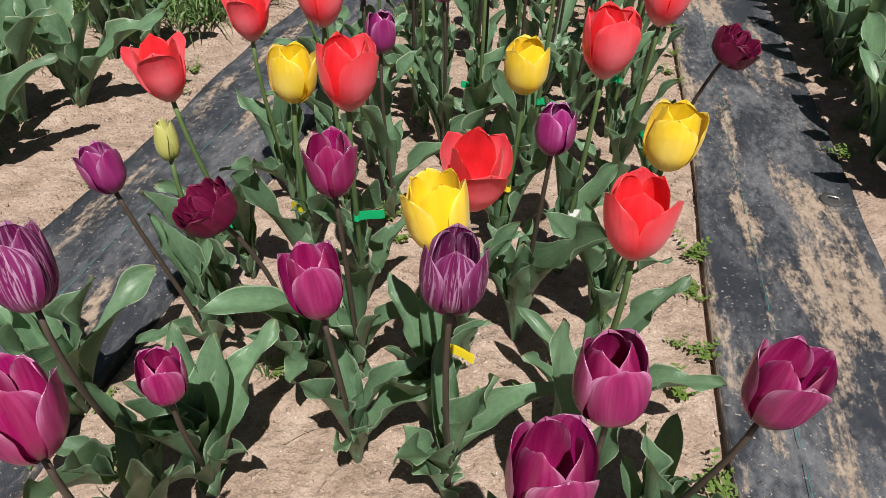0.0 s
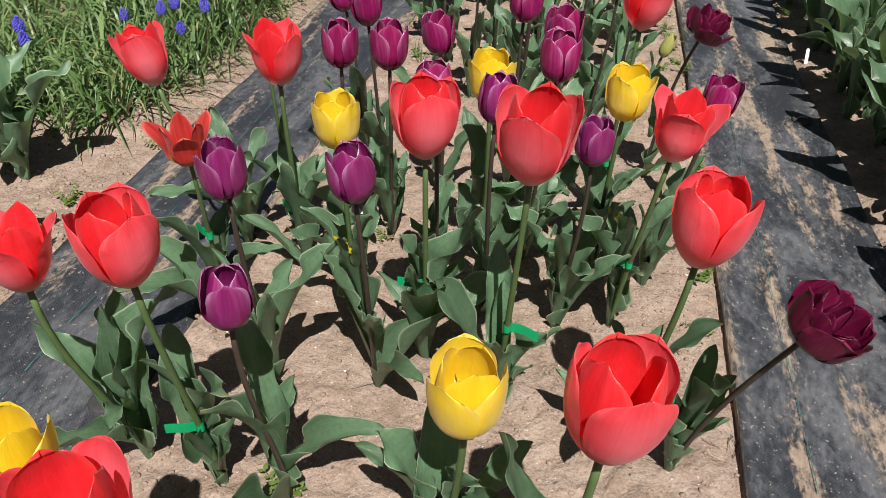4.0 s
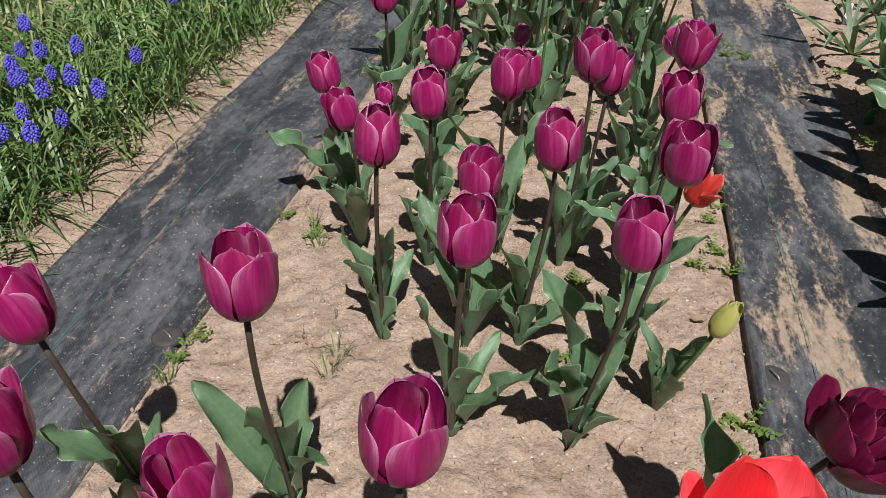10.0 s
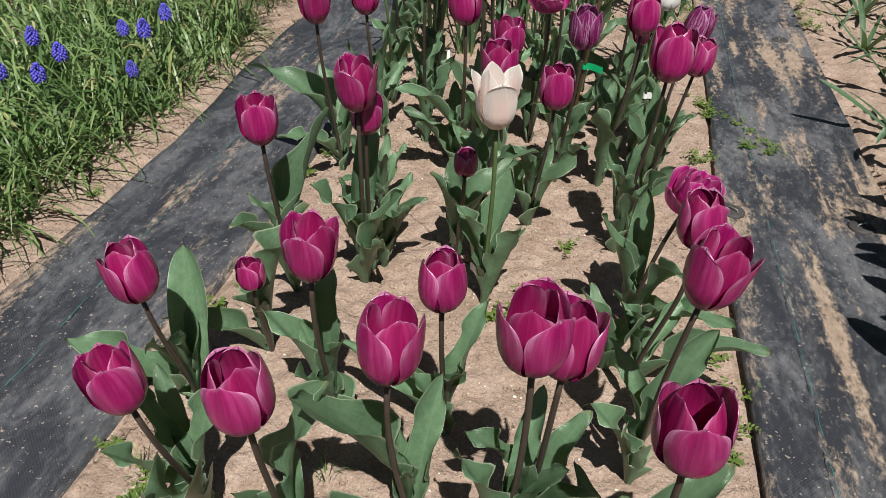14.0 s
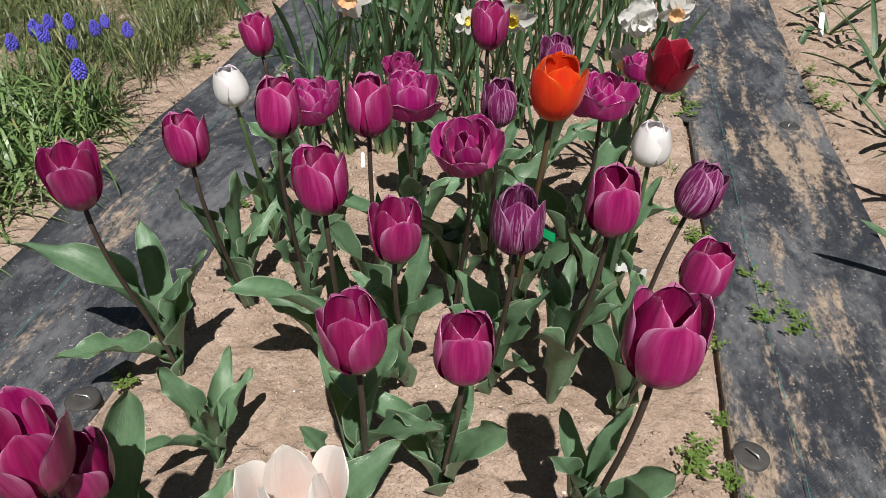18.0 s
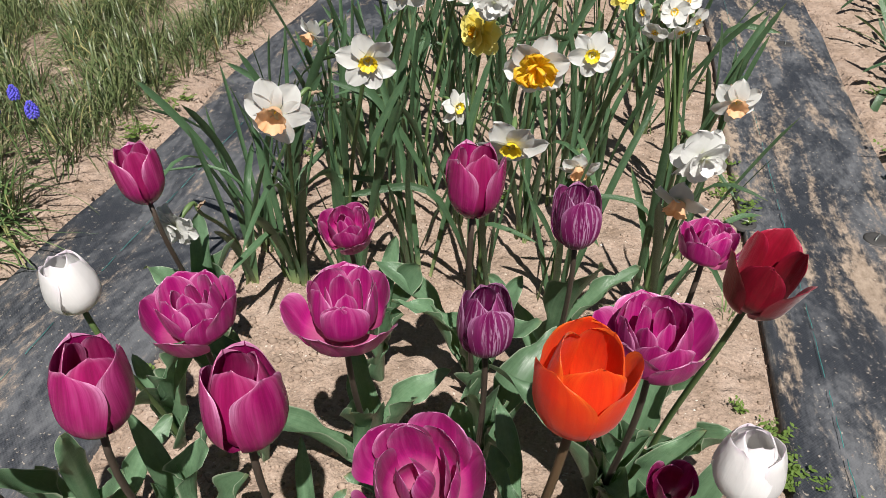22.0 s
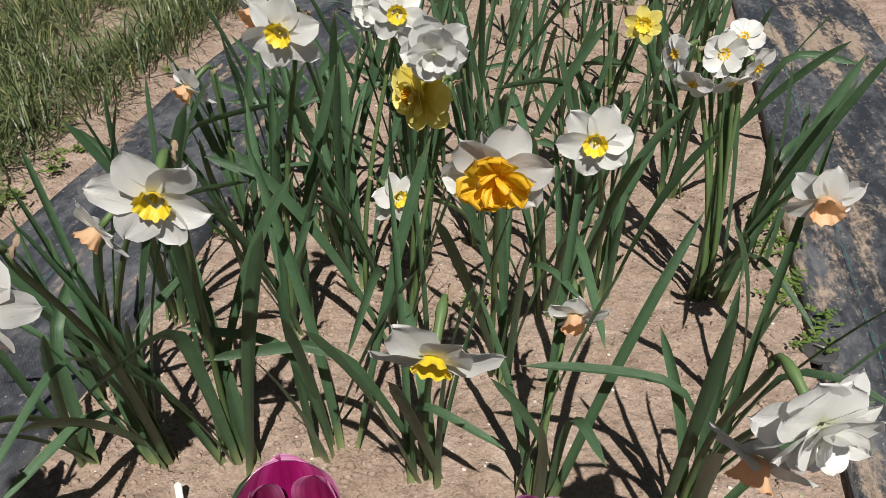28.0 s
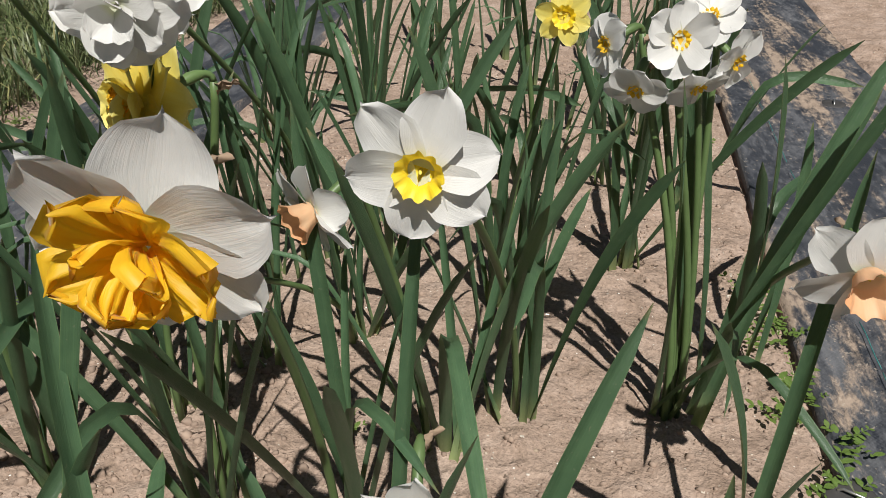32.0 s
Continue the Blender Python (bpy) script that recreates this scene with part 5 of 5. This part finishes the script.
for px, py in ((-1.20, 3.26), (-1.17, 3.34), (-1.14, 3.41), (-0.98, 3.42), (-1.29, 3.48), (-1.06, 3.56), (-1.08, 3.70), (-1.00, 3.92), (-1.23, 3.94), (-1.33, 3.83), (-1.15, 3.66), (-1.20, 4.02)):
    grape_hyacinth(px, py, rng.uniform(0.135, 0.17), rng.uniform(0.95, 1.25))
for px, py in ((-1.19, 4.19), (-1.30, 4.26), (-1.04, 4.20), (-1.15, 4.28), (-1.07, 4.08), (-1.16, 4.07), (-1.26, 4.15), (-1.10, 4.20)):
    grape_hyacinth(px, py, rng.uniform(0.13, 0.16), rng.uniform(0.85, 1.15))

# ---- the bed beside the right-hand fabric ----
for k in range(17):
    py = 1.30 + 0.135 * k
    leaf_clump(0.655 + rng.uniform(-0.035, 0.03), py, rng.choice((5, 6, 6)), 0.19, 0.29, LEAFY)
    leaf_clump(0.815 + rng.uniform(-0.04, 0.04), py + rng.uniform(-0.03, 0.05), rng.choice((5, 6)), 0.20, 0.30, LEAFY)
for k in range(14):
    leaf_clump(0.605 + rng.uniform(-0.02, 0.02), 1.36 + 0.145 * k, 5, 0.20, 0.30, LEAFY, 1.2)
for px, py, pz, kind, color in ((0.70, 2.80, 0.33, "yellow", None), (0.80, 2.05, 0.36, "yellow", None), (0.83, 2.42, 0.36, "coral", None), (0.74, 2.62, 0.36, "yellow", "red"), (0.70, 2.00, 0.34, "coral", "red")):
    tulip(kind, px, py, pz, 0.85, leaves=4, tag=(color, 0.45) if color else None)
for px, py in ((0.66, 3.72), (0.72, 3.98), (0.70, 4.30), (0.76, 4.62), (0.82, 4.12), (0.80, 4.85), (0.72, 5.05), (0.86, 4.45), (0.78, 5.35), (0.84, 5.65)):
    plant = thing("daffodil", px, py, soil_height(px, py) - 0.006, "low spreading clump of narrow green leaves", "daffodil", "leaf clumps in the side bed", rng.uniform(0, 360))
    for k in range(8):
        s = rng.uniform(0.15, 0.26)
        m = pose(0, 0, 0, rng.uniform(-8, 8), rng.uniform(28, 62), 45 * k + rng.uniform(-15, 15))
        part("leaf", STRAPS[rng.randrange(26)], plant, m @ Matrix.Diagonal((s, 0.45, s, 1)))


def plant_label(x, y, turn, lean, tall=0.065):
    """A white plastic stick label pushed into the soil."""
    w = tall * 0.12
    outline = [(-w, -0.03), (w, -0.03), (w, tall - 0.003), (w - 0.003, tall), (-w + 0.003, tall), (-w, tall - 0.003)]
    verts = [(a, -0.0006, b) for a, b in outline] + [(a, 0.0006, b) for a, b in outline]
    n = len(outline)
    faces = [tuple(range(n)), tuple(range(2 * n - 1, n - 1, -1))] + [(k, k + n, (k + 1) % n + n, (k + 1) % n) for k in range(n)]
    ob = new("plant_label", mesh_from("plant_label", verts, faces, LABEL, smooth=False))
    ob.matrix_basis = pose(x, y, soil_height(x, y), lean, 0, turn)
    tagged(ob, "white plastic plant label stuck in the soil", "plant label", "plant labels")


plant_label(0.548, 2.69, 20, -10, 0.042)
plant_label(0.700, 3.99, -15, -18)
plant_label(0.680, 4.98, 10, -25)
plant_label(-0.417, 3.950, 5, -12, 0.032)
plant_label(-0.400, 1.725, 80, -65, 0.05)


def weed_mesh(seed):
    """A low weed: small oval leaves in pairs on creeping stalks."""
    r0 = random.Random(seed)
    verts, faces, uvs = [], [], []
    for s in range(r0.choice((5, 6, 7))):
        a, reach, climb = r0.uniform(0, 6.28), r0.uniform(0.012, 0.045), r0.uniform(0.004, 0.024)
        b, tip = len(verts), Vector((math.cos(a) * reach, math.sin(a) * reach, 0.004 + climb))
        side = Vector((-math.sin(a), math.cos(a), 0)) * 0.0006
        verts += [side, -side, tip - side * 0.5, tip + side * 0.5]
        uvs += [(0, 0), (1, 0), (1, 1), (0, 1)]
        faces.append((b, b + 1, b + 2, b + 3))
        for k in range(4):
            t = (k + 1) / 4
            mid = Vector((math.cos(a) * reach * t, math.sin(a) * reach * t, 0.004 + climb * t))
            for sgn in (-1, 1):
                ang = a + sgn * r0.uniform(0.7, 1.5)
                d = Vector((math.cos(ang), math.sin(ang), r0.uniform(0.1, 0.8))).normalized()
                e = d.cross(Vector((0, 0, 1))).normalized()
                ln = r0.uniform(0.005, 0.014)
                b = len(verts)
                for f, w in ((0, 0.06), (0.35, 0.26), (0.7, 0.22), (1.0, 0.03)):
                    lift = Vector((0, 0, 0.25 * ln * f * f))
                    verts += [mid + d * ln * f + e * ln * w - lift, mid + d * ln * f - e * ln * w - lift]
                    uvs += [(0, f), (1, f)]
                faces += [(b + 2 * q, b + 2 * q + 1, b + 2 * q + 3, b + 2 * q + 2) for q in range(3)]
    return verts, faces, uvs


WEEDS = [weed_mesh(s) for s in range(8)]
WEED_MESH = ([], [], [])


def weed(x, y, size=1.0):
    """Adds one weed to the joined mat of creeping weeds."""
    verts, faces, uvs = WEEDS[rng.randrange(8)]
    m = sized(pose(x, y, max(soil_height(x, y), 0.0) + 0.001, 0, 0, rng.uniform(0, 360)), size)
    b = len(WEED_MESH[0])
    WEED_MESH[0].extend(m @ v for v in verts)
    WEED_MESH[1].extend(tuple(b + k for k in f) for f in faces)
    WEED_MESH[2].extend(uvs)


for px, py in ((-0.03, 2.48), (0.17, 2.58), (-0.06, 2.91), (-0.14, 2.48), (-0.04, 2.98), (-0.06, 2.96), (-0.09, 2.97), (-0.04, 3.13), (0.30, 3.61), (0.36, 3.59), (-0.13, 2.93), (0.21, 0.84), (-0.35, 0.69), (-0.06, 0.68)):
    weed(px, py, rng.uniform(0.6, 0.95))
for px, py in ((-0.35, 1.66), (-0.27, 1.03), (-0.26, 1.07), (0.08, 1.09), (-0.31, 1.10), (0.32, 3.60), (0.24, 3.75), (0.24, 4.45), (0.27, 4.40), (-0.19, 4.32), (0.25, 4.33), (-0.48, 2.53), (-0.02, 2.30), (0.20, 2.84), (0.19, 3.30), (0.20, 3.05)):
    weed(px, py, rng.uniform(0.6, 0.95))
for k in range(46):
    py = rng.uniform(0.3, 5.2)
    weed(right_near(py) - rng.uniform(0.005, 0.05), py, rng.uniform(0.45, 0.9))
    if k % 2:
        weed(left_near(py) + rng.uniform(0.0, 0.05), py, rng.uniform(0.4, 0.8))
    if k % 3 == 0:
        weed(left_far(py) - rng.uniform(0.02, 0.12), py, rng.uniform(0.6, 1.1))
        weed(right_far(py) + rng.uniform(0.01, 0.08), py, rng.uniform(0.6, 1.1))

for k in range(9):
    weed(0.20 + 0.024 * k + rng.uniform(-0.01, 0.01), 3.86 - 0.034 * k + rng.uniform(-0.01, 0.01), rng.uniform(0.35, 0.6))

tagged(new("creeping_weeds", mesh_from("creeping_weeds", *WEED_MESH[:2], WEED, WEED_MESH[2])), "thin creeping yellow-green weeds with small oval leaves", "weed", kind="stuff")
tufts = [(-0.35, 2.20), (-0.35, 2.24), (-0.47, 2.50), (-0.56, 2.14), (-0.50, 2.55), (-0.37, 0.68), (-0.49, 0.49), (-0.28, 2.59), (0.20, 4.05), (-0.52, 0.42)]
blades("grass_tufts", BLADES, tuft_spots(g0, tufts, 14, (0.02, 0.06), (0.3, 1.4), (0.0006, 0.0011), 0.01), "small grass seedlings in the bed", "grass")


# ---- clods, grit, fallen petals ----
def lumps(name, spots, material, label, flat):
    """Joined small lumps, each uneven and many-sided."""
    verts, faces = [], []
    for x, y, r in spots:
        z, b, r0 = soil_height(x, y), len(verts), rng
        turn = r0.uniform(0, 6.28)
        for high, wide in ((-0.5, 0.8), (0.35, 1.0), (0.9, 0.55)):
            for k in range(5):
                a = turn + 1.2566 * k + r0.uniform(-0.35, 0.35)
                w = r * wide * r0.uniform(0.65, 1.25)
                verts.append((x + w * math.cos(a), y + 0.8 * w * math.sin(a), z + r * flat * (high + r0.uniform(-0.2, 0.2))))
        for lv in range(2):
            faces += [(b + lv * 5 + k, b + lv * 5 + (k + 1) % 5, b + lv * 5 + 5 + (k + 1) % 5, b + lv * 5 + 5 + k) for k in range(5)]
        faces.append(tuple(b + 10 + k for k in range(5)))
    ob = new(name, mesh_from(name, verts, faces, material))
    return tagged(ob, label, name.replace("_", " "), kind="stuff")


def scattered(count, x0, x1, y0, y1, small, large, gather=0.0):
    for _ in range(count):
        x, y = rng.uniform(x0, x1), rng.uniform(y0, y1)
        if gather and noise.noise(Vector((x * 4, y * 4, 7))) < gather - 0.35:
            continue
        if right_near(y) < x < right_far(y) or left_far(y) < x < left_near(y):
            continue
        yield x, y, small + (large - small) * rng.random() ** 4


lumps("soil_crumbs", list(scattered(42000, -0.62, 0.26, 0.3, 5.6, 0.0009, 0.0050, 0.12)) + list(scattered(15000, -1.25, -0.88, 0.5, 5.5, 0.0012, 0.0060, 0.1)) + list(scattered(1800, -1.30, -0.89, 0.5, 5.5, 0.002, 0.0085, 0.2)) + list(scattered(4000, 0.53, 0.95, 0.8, 5.8, 0.0015, 0.0075, 0.2)) + list(scattered(5000, -0.64, -0.20, 3.4, 4.6, 0.0012, 0.0075, 0.2)), CRUMB, "loose crumbs of dry soil", 0.85)
lumps("pale_grit", scattered(5200, -0.62, 0.26, 0.3, 5.6, 0.0009, 0.0032), CHIP, "pale grit and small stones on the soil", 0.6)


def fallen_petal(kind, x, y, turn, word):
    ob = new("fallen_petal", FLOWERS[kind][0][0][0])
    ob.matrix_basis = sized(pose(x, y, max(soil_height(x, y), 0) + 0.006, 0, 82, turn), 0.8)
    tagged(ob, word + " fallen tulip petal lying on the ground", "petal", "fallen petals")


fallen_petal("coral", -0.400, 1.520, 40, "red")
fallen_petal("coral", -0.385, 1.545, 150, "red")
fallen_petal("purple", -0.177, 1.840, 70, "purple")
fallen_petal("magenta", -0.955, 2.690, 20, "pink")
fallen_petal("magenta", -0.935, 2.715, 200, "pink")


def dry_scrap(x, y, size, turn):
    """A shrivelled brown petal or leaf scrap."""
    me = sheet("dry_scrap", 6, 8, lambda u, v: (size * (v - 0.5), 0.35 * size * u * math.sin(math.pi * (0.1 + 0.85 * v)), 0.004 + 0.18 * size * (u * u + 0.6 * math.sin(9 * v + 3 * u))), DRY)
    ob = new("dry_scrap", me)
    ob.matrix_basis = pose(x, y, soil_height(x, y) + 0.003, 0, 0, turn)
    tagged(ob, "shrivelled brown scrap of leaf on the soil", "dry leaf", "dry scraps")


for px, py, ps, pt in ((-0.335, 2.02, 0.030, 40), (-0.350, 2.225, 0.022, 100), (-0.09, 2.95, 0.026, 20), (-0.22, 1.52, 0.022, 70), (0.16, 2.42, 0.022, 10), (-0.46, 3.12, 0.024, 130), (-1.00, 2.45, 0.030, 60), (-0.97, 3.05, 0.028, 15), (-0.05, 1.15, 0.020, 80), (-0.20, 3.06, 0.024, 160)):
    dry_scrap(px, py, ps, pt)
